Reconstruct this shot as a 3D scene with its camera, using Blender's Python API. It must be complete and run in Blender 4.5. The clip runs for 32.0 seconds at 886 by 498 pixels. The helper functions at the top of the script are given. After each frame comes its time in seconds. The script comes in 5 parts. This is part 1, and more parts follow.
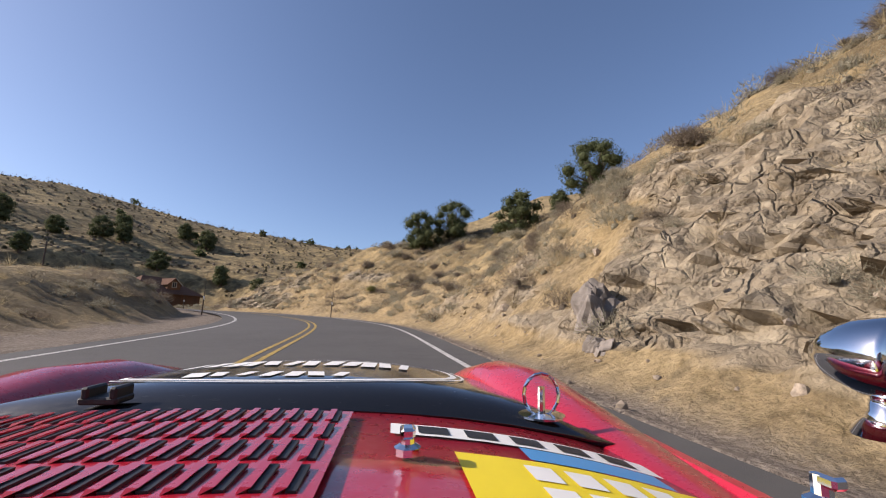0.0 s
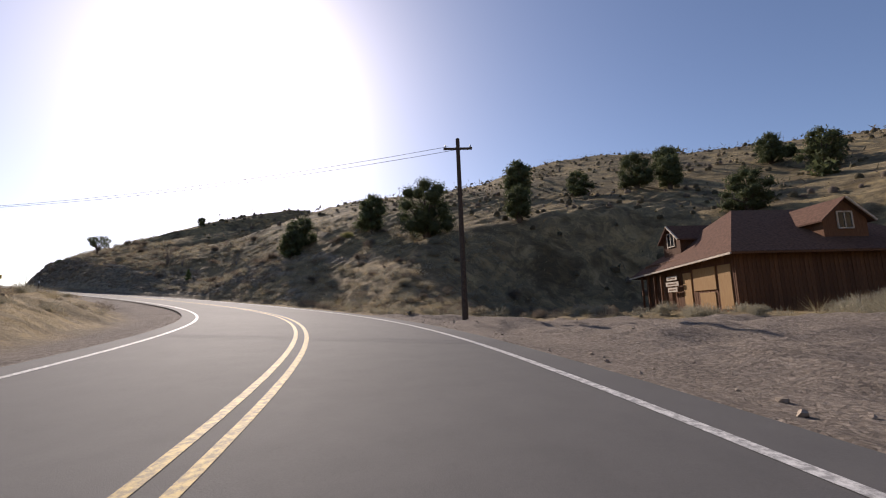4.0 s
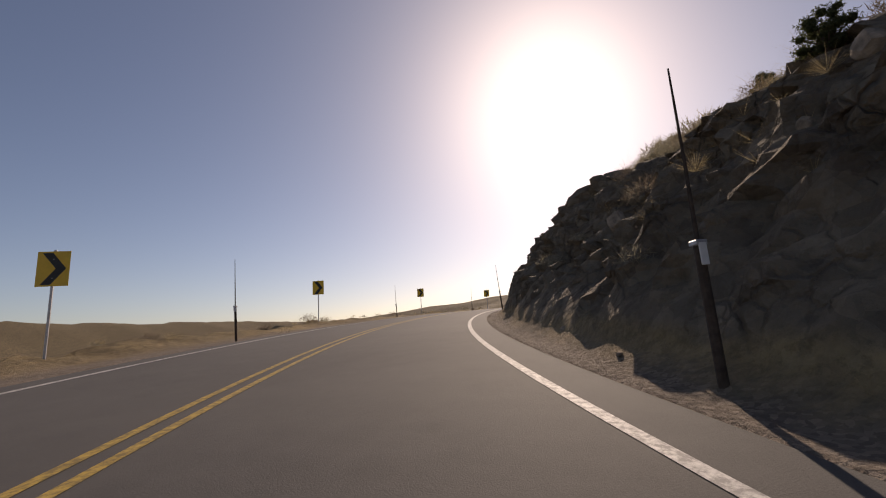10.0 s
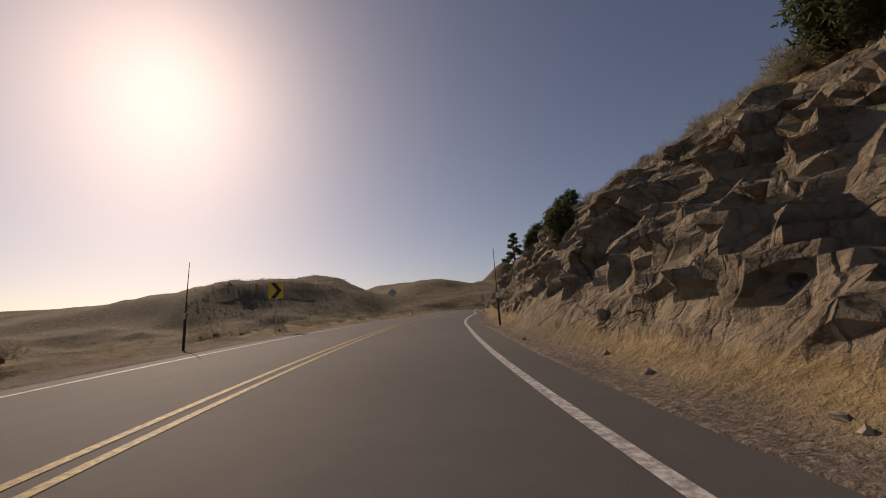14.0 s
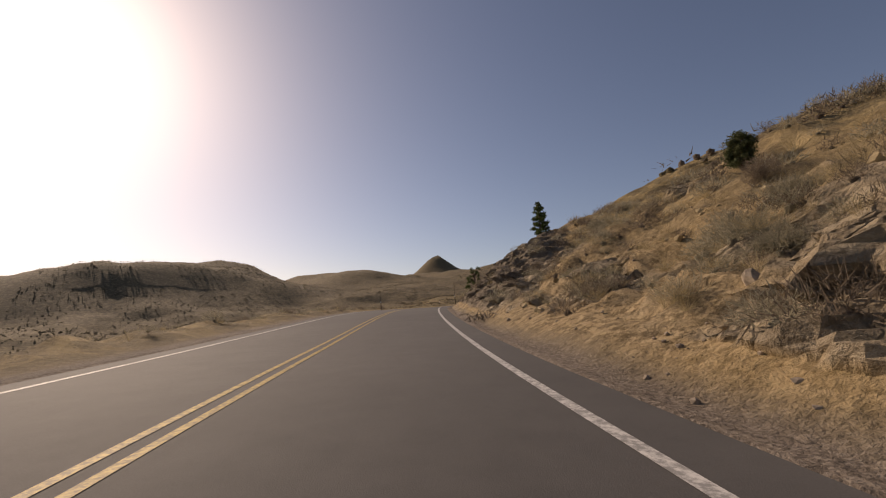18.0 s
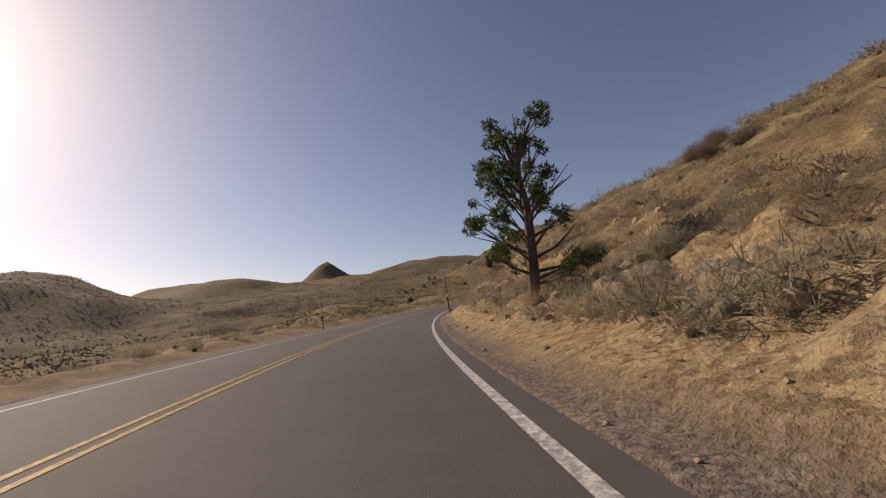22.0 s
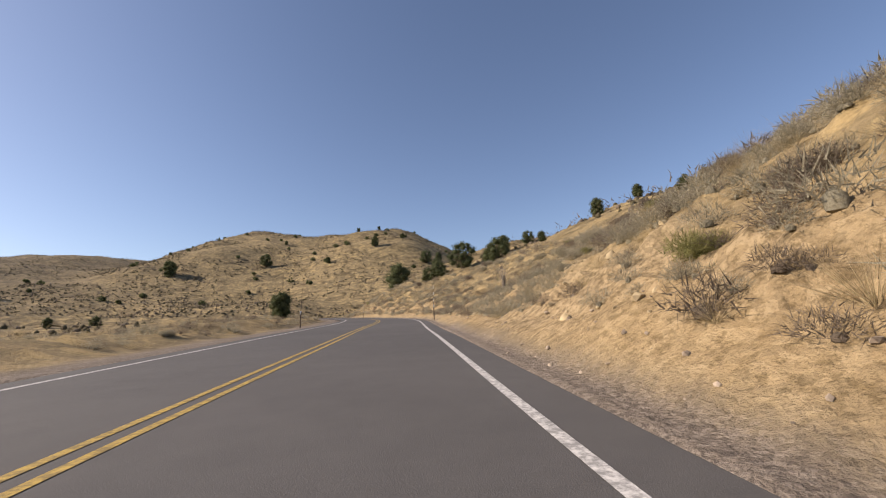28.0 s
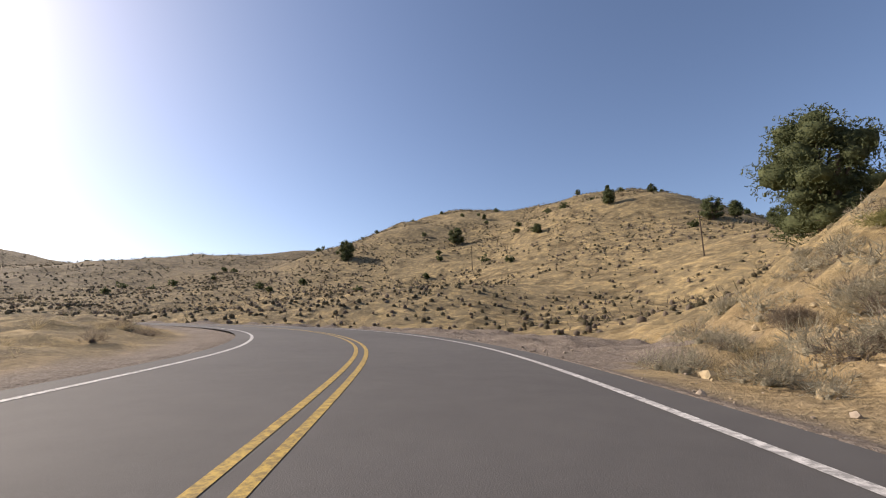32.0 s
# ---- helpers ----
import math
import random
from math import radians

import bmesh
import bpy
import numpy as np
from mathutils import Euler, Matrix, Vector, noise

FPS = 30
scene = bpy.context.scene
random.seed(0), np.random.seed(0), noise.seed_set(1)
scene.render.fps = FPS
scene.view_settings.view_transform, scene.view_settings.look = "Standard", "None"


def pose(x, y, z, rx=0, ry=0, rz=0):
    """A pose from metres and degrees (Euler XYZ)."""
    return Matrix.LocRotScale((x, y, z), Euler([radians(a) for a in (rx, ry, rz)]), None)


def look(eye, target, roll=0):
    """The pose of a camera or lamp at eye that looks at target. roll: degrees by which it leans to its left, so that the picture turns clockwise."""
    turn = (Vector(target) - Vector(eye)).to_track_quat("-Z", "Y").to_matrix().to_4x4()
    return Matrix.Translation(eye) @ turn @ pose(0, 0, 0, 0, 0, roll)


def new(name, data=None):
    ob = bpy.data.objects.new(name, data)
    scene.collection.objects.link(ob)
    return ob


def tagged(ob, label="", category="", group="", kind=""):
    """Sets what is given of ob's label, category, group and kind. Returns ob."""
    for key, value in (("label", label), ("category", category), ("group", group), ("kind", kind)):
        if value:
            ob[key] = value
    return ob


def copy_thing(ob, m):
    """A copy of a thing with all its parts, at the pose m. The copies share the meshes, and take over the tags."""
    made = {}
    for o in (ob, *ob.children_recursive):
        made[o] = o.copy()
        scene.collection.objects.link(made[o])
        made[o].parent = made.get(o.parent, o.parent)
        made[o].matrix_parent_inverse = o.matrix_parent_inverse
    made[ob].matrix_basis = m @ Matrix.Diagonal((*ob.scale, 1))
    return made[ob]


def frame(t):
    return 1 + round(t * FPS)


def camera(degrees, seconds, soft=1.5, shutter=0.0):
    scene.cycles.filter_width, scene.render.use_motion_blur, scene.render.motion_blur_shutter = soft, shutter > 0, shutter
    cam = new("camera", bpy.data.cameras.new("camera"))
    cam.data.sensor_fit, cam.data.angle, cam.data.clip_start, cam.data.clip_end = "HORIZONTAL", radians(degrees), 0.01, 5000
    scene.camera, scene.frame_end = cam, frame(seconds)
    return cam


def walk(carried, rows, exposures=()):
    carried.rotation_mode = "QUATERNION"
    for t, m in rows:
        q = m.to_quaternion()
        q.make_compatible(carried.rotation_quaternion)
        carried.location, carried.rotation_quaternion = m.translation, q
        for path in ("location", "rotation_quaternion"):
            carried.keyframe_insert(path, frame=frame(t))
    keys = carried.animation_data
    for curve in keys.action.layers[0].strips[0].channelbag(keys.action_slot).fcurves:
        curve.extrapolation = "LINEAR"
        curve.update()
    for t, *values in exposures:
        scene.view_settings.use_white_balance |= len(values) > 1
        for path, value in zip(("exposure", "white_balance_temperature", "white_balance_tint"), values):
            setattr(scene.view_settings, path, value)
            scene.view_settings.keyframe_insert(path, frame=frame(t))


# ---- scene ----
# ---- camera ----
cam = camera(93.0, 32.0, soft=1.1)
PATH = [  # seconds, x, y, z, yaw, pitch, roll
    (0.0, 0.00, 0.00, 0.00, 0.00, 11.02, -0.66),
    (0.5, -1.26, 8.46, 0.48, 4.15, 10.56, -0.62),
    (1.0, -3.32, 16.63, 0.95, 11.64, 10.66, -1.15),
    (1.5, -6.56, 24.52, 1.41, 20.18, 9.95, -1.61),
    (2.0, -10.99, 32.00, 1.88, 28.83, 9.83, -1.92),
    (2.5, -16.49, 38.82, 2.33, 37.80, 9.87, -1.50),
    (3.0, -23.43, 44.75, 2.76, 47.33, 9.36, -0.74),
    (3.5, -31.44, 49.42, 3.16, 57.35, 8.98, 0.48),
    (4.0, -40.34, 52.70, 3.53, 67.98, 8.62, 1.37),
    (4.5, -50.17, 54.28, 3.89, 78.60, 9.31, 2.38),
    (5.0, -59.52, 54.30, 4.29, 88.06, 9.98, 2.48),
    (5.5, -68.24, 52.97, 4.74, 96.31, 10.53, 2.46),
    (6.0, -76.28, 50.59, 5.23, 103.70, 11.08, 2.32),
    (6.5, -83.64, 47.36, 5.78, 110.62, 11.72, 2.02),
    (7.0, -90.35, 43.45, 6.38, 117.47, 12.19, 2.35),
    (7.5, -96.40, 38.96, 7.02, 124.58, 11.76, 2.57),
    (8.0, -101.71, 33.92, 7.63, 128.74, 11.13, 3.41),
    (8.5, -106.83, 28.81, 8.19, 128.86, 11.21, 3.98),
    (9.0, -111.96, 23.90, 8.74, 126.09, 11.23, 3.36),
    (9.5, -117.86, 19.15, 9.28, 119.88, 11.03, 3.12),
    (10.0, -124.59, 14.94, 9.87, 112.44, 10.83, 3.77),
    (10.5, -131.85, 11.36, 10.48, 106.47, 10.77, 4.25),
    (11.0, -139.68, 8.48, 11.07, 101.12, 10.73, 4.99),
    (11.5, -147.87, 6.39, 11.61, 94.90, 10.12, 4.75),
    (12.0, -156.36, 5.30, 12.09, 87.80, 9.03, 4.48),
    (12.5, -164.78, 5.05, 12.48, 80.50, 9.24, 4.39),
    (13.0, -173.61, 5.83, 12.86, 73.37, 9.57, 4.05),
    (13.5, -182.33, 7.78, 13.27, 66.98, 9.91, 5.10),
    (14.0, -190.74, 10.65, 13.67, 60.22, 10.38, 3.57),
    (14.5, -198.64, 14.72, 14.14, 53.14, 10.57, 3.79),
    (15.0, -205.75, 19.18, 14.59, 49.26, 10.07, 3.45),
    (15.5, -212.33, 23.72, 14.98, 48.39, 9.73, 3.26),
    (16.0, -218.59, 28.05, 15.32, 49.13, 9.47, 3.18),
    (16.5, -224.58, 32.08, 15.60, 49.91, 9.28, 3.17),
    (17.0, -230.31, 35.77, 15.83, 49.86, 9.18, 3.29),
    (17.5, -235.82, 39.28, 16.11, 50.38, 9.27, 3.00),
    (18.0, -240.82, 42.69, 16.30, 50.67, 9.05, 2.85),
    (18.5, -245.64, 45.98, 16.48, 50.58, 8.75, 3.27),
    (19.0, -250.52, 49.26, 16.69, 50.17, 9.29, 4.49),
    (19.5, -254.96, 53.18, 17.09, 49.47, 9.14, 4.17),
    (20.0, -259.54, 56.63, 17.49, 47.36, 8.66, 4.88),
    (20.5, -265.25, 61.03, 17.75, 44.88, 8.55, 5.18),
    (21.0, -271.63, 66.42, 17.97, 42.09, 8.91, 5.60),
    (21.5, -278.55, 72.58, 18.19, 38.94, 8.87, 5.50),
    (22.0, -285.30, 79.50, 18.48, 36.30, 8.75, 6.17),
    (22.5, -291.92, 87.01, 18.72, 33.44, 8.60, 6.43),
    (23.0, -298.39, 95.07, 18.91, 30.91, 8.66, 6.72),
    (23.5, -304.68, 103.58, 19.19, 28.37, 8.94, 6.79),
    (24.0, -310.76, 112.75, 19.53, 25.36, 9.29, 5.98),
    (24.5, -316.52, 122.57, 19.93, 21.73, 9.25, 5.25),
    (25.0, -321.78, 132.96, 20.37, 18.24, 9.31, 5.35),
    (25.5, -326.42, 143.79, 20.86, 14.62, 9.61, 5.28),
    (26.0, -330.39, 154.91, 21.41, 11.07, 9.86, 4.29),
    (26.5, -333.63, 166.25, 21.98, 7.41, 9.98, 3.69),
    (27.0, -336.14, 177.73, 22.56, 3.76, 10.07, 3.32),
    (27.5, -337.95, 189.27, 23.14, 0.64, 10.29, 3.07),
    (28.0, -339.20, 200.86, 23.69, -1.21, 10.52, 2.38),
    (28.5, -340.20, 212.33, 24.20, -1.67, 10.42, 1.42),
    (29.0, -341.26, 223.73, 24.70, -1.47, 10.47, 1.32),
    (29.5, -342.30, 235.02, 25.22, 0.12, 10.55, 0.38),
    (30.0, -343.76, 246.33, 25.61, 2.87, 10.59, -0.92),
    (30.5, -346.01, 257.77, 25.99, 7.27, 10.25, -0.41),
    (31.0, -349.67, 269.19, 26.43, 13.45, 10.34, -0.95),
    (31.5, -354.64, 280.76, 26.97, 20.57, 10.32, -0.08),
    (32.0, -361.31, 291.98, 27.54, 27.11, 10.54, 0.40),
]
EXPOSURES = [(0.0, 0.82, 6650, 17), (1.0, 0.72, 6650, 17), (2.0, 0.72, 6650, 18), (3.0, 0.52, 6650, 18), (4.0, 0.45, 6700, 19), (6.5, 0.22, 7300, 21), (10.0, -0.1, 8000, 23), (12.0, -0.5, 8250, 24), (14.0, -0.55, 8400, 24), (16.5, -0.22, 8400, 23), (18.0, -0.1, 8400, 23), (19.0, -0.1, 8400, 23), (20.0, -0.2, 8400, 23), (21.0, -0.05, 8350, 23), (22.0, 0.1, 8250, 23), (23.0, 0.32, 8100, 22), (25.5, 0.65, 7700, 20), (28.0, 0.8, 7200, 18), (32.0, 0.85, 7100, 17)]
walk(cam, [(t, pose(x, y, z, 90 + p, r, a)) for t, x, y, z, a, p, r in PATH], EXPOSURES)

# ---- light ----
SUN_AZ, SUN_EL = -94.7, 30.0  # compass angle of the sun from +y towards +x, height
world = bpy.data.worlds.new("sky")
scene.world = world
world.use_nodes = True
wt = world.node_tree
sky = wt.nodes.new("ShaderNodeTexSky")
sky.sky_type, sky.sun_disc = "NISHITA", False
sky.sun_elevation, sky.sun_rotation = radians(SUN_EL), radians(SUN_AZ)
sky.altitude, sky.air_density, sky.dust_density, sky.ozone_density = 1800, 1.0, 3.8, 2.8
wt.links.new(sky.outputs[0], wt.nodes["Background"].inputs[0])
wt.nodes["Background"].inputs[1].default_value = 0.095
lamp = bpy.data.lights.new("sun", "SUN")
lamp.energy, lamp.angle, lamp.color = 4.1, radians(0.53), (1.0, 0.93, 0.82)
sun = new("sun", lamp)
sd = Vector((math.sin(radians(SUN_AZ)) * math.cos(radians(SUN_EL)), math.cos(radians(SUN_AZ)) * math.cos(radians(SUN_EL)), math.sin(radians(SUN_EL))))
sun.matrix_world = look(sd * 50, (0, 0, 0))

# ---- noise ----
def hash2(ix, iy, k):
    h = (ix.astype(np.int64) * 374761393 + iy.astype(np.int64) * 668265263 + k * 1442695041) & 0x7FFFFFFF
    h = ((h ^ (h >> 13)) * 1274126177) & 0x7FFFFFFF
    return ((h ^ (h >> 16)) & 0xFFFF) / 65535.0


def vnoise(x, y, k=0):
    ix, iy = np.floor(x), np.floor(y)
    fx, fy = x - ix, y - iy
    fx, fy = fx * fx * (3 - 2 * fx), fy * fy * (3 - 2 * fy)
    a, b = hash2(ix, iy, k), hash2(ix + 1, iy, k)
    c, d = hash2(ix, iy + 1, k), hash2(ix + 1, iy + 1, k)
    return (a * (1 - fx) + b * fx) * (1 - fy) + (c * (1 - fx) + d * fx) * fy - 0.5


def fbm(x, y, k=0, octaves=4):
    t, a = 0, 1.0
    for i in range(octaves):
        t = t + a * vnoise(x * 2 ** i + 17.3 * i, y * 2 ** i - 9.1 * i, k + i)
        a *= 0.5
    return t


def blocky(x, y, k=0):
    """Broken rock: every cell is a tilted facet of its own height."""
    best, val = np.full(x.shape, 9.0), np.zeros(x.shape)
    ix, iy = np.floor(x), np.floor(y)
    for di in (-1, 0, 1):
        for dj in (-1, 0, 1):
            cx, cy = ix + di, iy + dj
            px, py = cx + hash2(cx, cy, k), cy + hash2(cx, cy, k + 1)
            d = (x - px) ** 2 + (y - py) ** 2
            v = hash2(cx, cy, k + 2) - 0.5 + (x - px) * (hash2(cx, cy, k + 3) - 0.5) * 1.3 + (y - py) * (hash2(cx, cy, k + 4) - 0.5) * 1.3
            near = d < best
            best, val = np.where(near, d, best), np.where(near, v, val)
    return val


def smooth(a, b, x):
    t = np.clip((x - a) / (b - a), 0, 1)
    return t * t * (3 - 2 * t)


# ---- the road's line: points on the yellow line ----
ROAD = [
    (18.7, -77.5, -5.47), (8.6, -38.9, -3.21), (-1.5, -0.2, -0.95), (-8.0, 24.4, 0.49), (-24.0, 43.9, 1.80),
    (-47.6, 53.0, 2.85), (-72.8, 51.0, 4.09), (-95.0, 38.8, 5.98), (-112.8, 20.6, 7.98), (-134.8, 7.8, 9.80),
    (-159.7, 2.8, 11.29), (-184.9, 6.0, 12.41), (-207.6, 17.4, 13.66), (-228.4, 32.1, 14.76), (-249.7, 46.3, 15.67),
    (-270.0, 61.7, 16.91), (-288.8, 79.0, 17.57), (-304.9, 98.8, 18.15), (-318.5, 120.4, 18.95), (-329.2, 143.5, 19.96),
    (-336.6, 167.9, 21.15), (-340.8, 193.1, 22.38), (-342.8, 218.6, 23.53), (-344.8, 244.0, 24.58), (-350.5, 268.8, 25.49),
    (-362.2, 291.4, 26.59), (-371.5, 304.5, 27.07), (-385.0, 313.1, 27.55), (-400.9, 314.3, 28.03), (-415.6, 308.0, 28.51),
    (-429.0, 299.1, 28.99), (-442.3, 290.3, 29.47),
]


def spline(points, step=1.0):
    p = np.array(points, float)
    p = np.vstack([2 * p[0] - p[1], p, 2 * p[-1] - p[-2]])
    out = []
    for i in range(1, len(p) - 2):
        n = max(2, int(np.linalg.norm(p[i + 1] - p[i]) / 0.25))
        t = np.arange(n)[:, None] / n
        out.append(0.5 * (2 * p[i] + (p[i + 1] - p[i - 1]) * t + (2 * p[i - 1] - 5 * p[i] + 4 * p[i + 1] - p[i + 2]) * t ** 2
                          + (3 * p[i] - p[i - 1] - 3 * p[i + 1] + p[i + 2]) * t ** 3))
    q = np.vstack(out)
    d = np.r_[0, np.cumsum(np.linalg.norm(np.diff(q[:, :2], axis=0), axis=1))]
    s = np.arange(0, d[-1], step)
    return s, np.stack([np.interp(s, d, q[:, i]) for i in range(3)], 1)


S, C = spline(ROAD)
TAN = np.gradient(C, axis=0)
TAN[:, 2] = 0
TAN /= np.linalg.norm(TAN, axis=1)[:, None]
for _ in range(3):
    TAN[1:-1] = (TAN[:-2] + 2 * TAN[1:-1] + TAN[2:]) / 4
GRADE = np.gradient(C[:, 2])
RIGHT = np.stack([TAN[:, 1], -TAN[:, 0]], 1)

# ---- materials ----
def mat(name, build, rough=0.9, spec=0.3, metal=0.0):
    m = bpy.data.materials.new(name)
    m.use_nodes = True
    t = m.node_tree
    b = t.nodes["Principled BSDF"]
    b.inputs["Roughness"].default_value, b.inputs["Metallic"].default_value = rough, metal
    b.inputs["Specular IOR Level"].default_value = spec
    build(t, b)
    return m


def nd(t, kind, **kw):
    n = t.nodes.new(kind)
    for k, v in kw.items():
        if k in n.inputs:
            n.inputs[k].default_value = v
    return n


def noise_of(t, scale, detail=6, rough=0.6, coord="Object", dist=0.0):
    c = t.nodes.new("ShaderNodeTexCoord")
    n = nd(t, "ShaderNodeTexNoise", Scale=scale, Detail=detail, Roughness=rough, Distortion=dist)
    t.links.new(c.outputs[coord], n.inputs["Vector"])
    return n.outputs["Fac"]


def ramp(t, fac, stops):
    r = t.nodes.new("ShaderNodeValToRGB")
    el = r.color_ramp.elements
    while len(el) < len(stops):
        el.new(0.5)
    for e, (p, c) in zip(el, stops):
        e.position, e.color = p, (*c, 1)
    t.links.new(fac, r.inputs[0])
    return r.outputs[0]


def mixc(t, fac, a, b, mode="MIX"):
    m = t.nodes.new("ShaderNodeMix")
    m.data_type, m.blend_type = "RGBA", mode
    for sock, v in ((m.inputs[0], fac), (m.inputs[6], a), (m.inputs[7], b)):
        if isinstance(v, (int, float)):
            sock.default_value = v
        elif isinstance(v, tuple):
            sock.default_value = (*v, 1)
        else:
            t.links.new(v, sock)
    return m.outputs[2]


def math_of(t, op, a, b=0.0):
    m = t.nodes.new("ShaderNodeMath")
    m.operation = op
    for sock, v in zip(m.inputs, (a, b)):
        if isinstance(v, (int, float)):
            sock.default_value = v
        else:
            t.links.new(v, sock)
    return m.outputs[0]


def bump(t, b, height, strength=0.5, dist=0.05):
    n = nd(t, "ShaderNodeBump", Strength=strength, Distance=dist)
    t.links.new(height, n.inputs["Height"])
    t.links.new(n.outputs[0], b.inputs["Normal"])


def attr(t, name):
    a = t.nodes.new("ShaderNodeAttribute")
    a.attribute_name = name
    return a.outputs["Fac"]


def plain(name, color, rough=0.6, spec=0.4, metal=0.0, vary=0.25, scale=6.0, bumps=0.0):
    def build(t, b):
        f = noise_of(t, scale, 5)
        lo, hi = tuple(c * (1 - vary) for c in color), tuple(min(1, c * (1 + vary)) for c in color)
        t.links.new(ramp(t, f, [(0.3, lo), (0.7, hi)]), b.inputs["Base Color"])
        if bumps:
            bump(t, b, noise_of(t, scale * 8, 4), bumps, 0.01)
    return mat(name, build, rough, spec, metal)


def asphalt_build(t, b):
    fine, mid, big = noise_of(t, 90, 3), noise_of(t, 2.2, 5), noise_of(t, 0.15, 4)
    c = ramp(t, fine, [(0.25, (0.050, 0.047, 0.046)), (0.75, (0.115, 0.108, 0.104))])
    c = mixc(t, 0.55, c, ramp(t, mid, [(0.3, (0.058, 0.055, 0.054)), (0.7, (0.094, 0.088, 0.084))]))
    c = mixc(t, 0.35, c, ramp(t, big, [(0.35, (0.055, 0.052, 0.050)), (0.65, (0.11, 0.103, 0.097))]))
    t.links.new(c, b.inputs["Base Color"])
    bump(t, b, fine, 0.35, 0.01)


def paint_build(color):
    def build(t, b):
        worn = noise_of(t, 14, 6, 0.7)
        c = mixc(t, ramp(t, worn, [(0.42, (0, 0, 0)), (0.60, (1, 1, 1))]), tuple(0.4 * x + 0.02 for x in color), color)
        t.links.new(c, b.inputs["Base Color"])
    return build


def cells(t, scale, squash=1.0):
    """Broken pieces: a random value per piece, and the distance from its middle."""
    c = t.nodes.new("ShaderNodeTexCoord")
    w = nd(t, "ShaderNodeTexNoise", Scale=scale * 0.6, Detail=3.0)
    t.links.new(c.outputs["Object"], w.inputs["Vector"])
    mp = nd(t, "ShaderNodeMapping", Scale=(1.0, 1.0, squash))
    t.links.new(c.outputs["Object"], mp.inputs["Vector"])
    ad = t.nodes.new("ShaderNodeVectorMath")
    ad.operation = "MULTIPLY_ADD"
    t.links.new(w.outputs["Color"], ad.inputs[0])
    ad.inputs[1].default_value = (0.9 / scale,) * 3
    t.links.new(mp.outputs[0], ad.inputs[2])
    v = nd(t, "ShaderNodeTexVoronoi", Scale=scale)
    t.links.new(ad.outputs[0], v.inputs["Vector"])
    s = t.nodes.new("ShaderNodeSeparateColor")
    t.links.new(v.outputs["Color"], s.inputs[0])
    return s.outputs[0], v.outputs["Distance"]


def cracks(t, scale, squash, wide):
    """Dark joints between broken blocks: 1 in a joint, 0 on a block."""
    c = t.nodes.new("ShaderNodeTexCoord")
    w = nd(t, "ShaderNodeTexNoise", Scale=scale * 1.3, Detail=4.0)
    t.links.new(c.outputs["Object"], w.inputs["Vector"])
    mp = nd(t, "ShaderNodeMapping", Scale=(1.0, 1.0, squash), Rotation=(0.35, 0.25, 0.0))
    t.links.new(c.outputs["Object"], mp.inputs["Vector"])
    ad = t.nodes.new("ShaderNodeVectorMath")
    ad.operation = "MULTIPLY_ADD"
    t.links.new(w.outputs["Color"], ad.inputs[0])
    ad.inputs[1].default_value = (0.7 / scale,) * 3
    t.links.new(mp.outputs[0], ad.inputs[2])
    v = nd(t, "ShaderNodeTexVoronoi", Scale=scale)
    v.feature = "DISTANCE_TO_EDGE"
    t.links.new(ad.outputs[0], v.inputs["Vector"])
    return ramp(t, v.outputs["Distance"], [(0.0, (1, 1, 1)), (wide, (0, 0, 0))])


def ridged(t, scale):
    """Sharp creases as in shattered rock."""
    c = t.nodes.new("ShaderNodeTexCoord")
    n = t.nodes.new("ShaderNodeTexNoise")
    n.noise_type, n.normalize = "RIDGED_MULTIFRACTAL", True
    for k, v in (("Scale", scale), ("Detail", 7.0), ("Roughness", 0.6), ("Distortion", 0.3)):
        n.inputs[k].default_value = v
    t.links.new(c.outputs["Object"], n.inputs["Vector"])
    return n.outputs["Fac"]


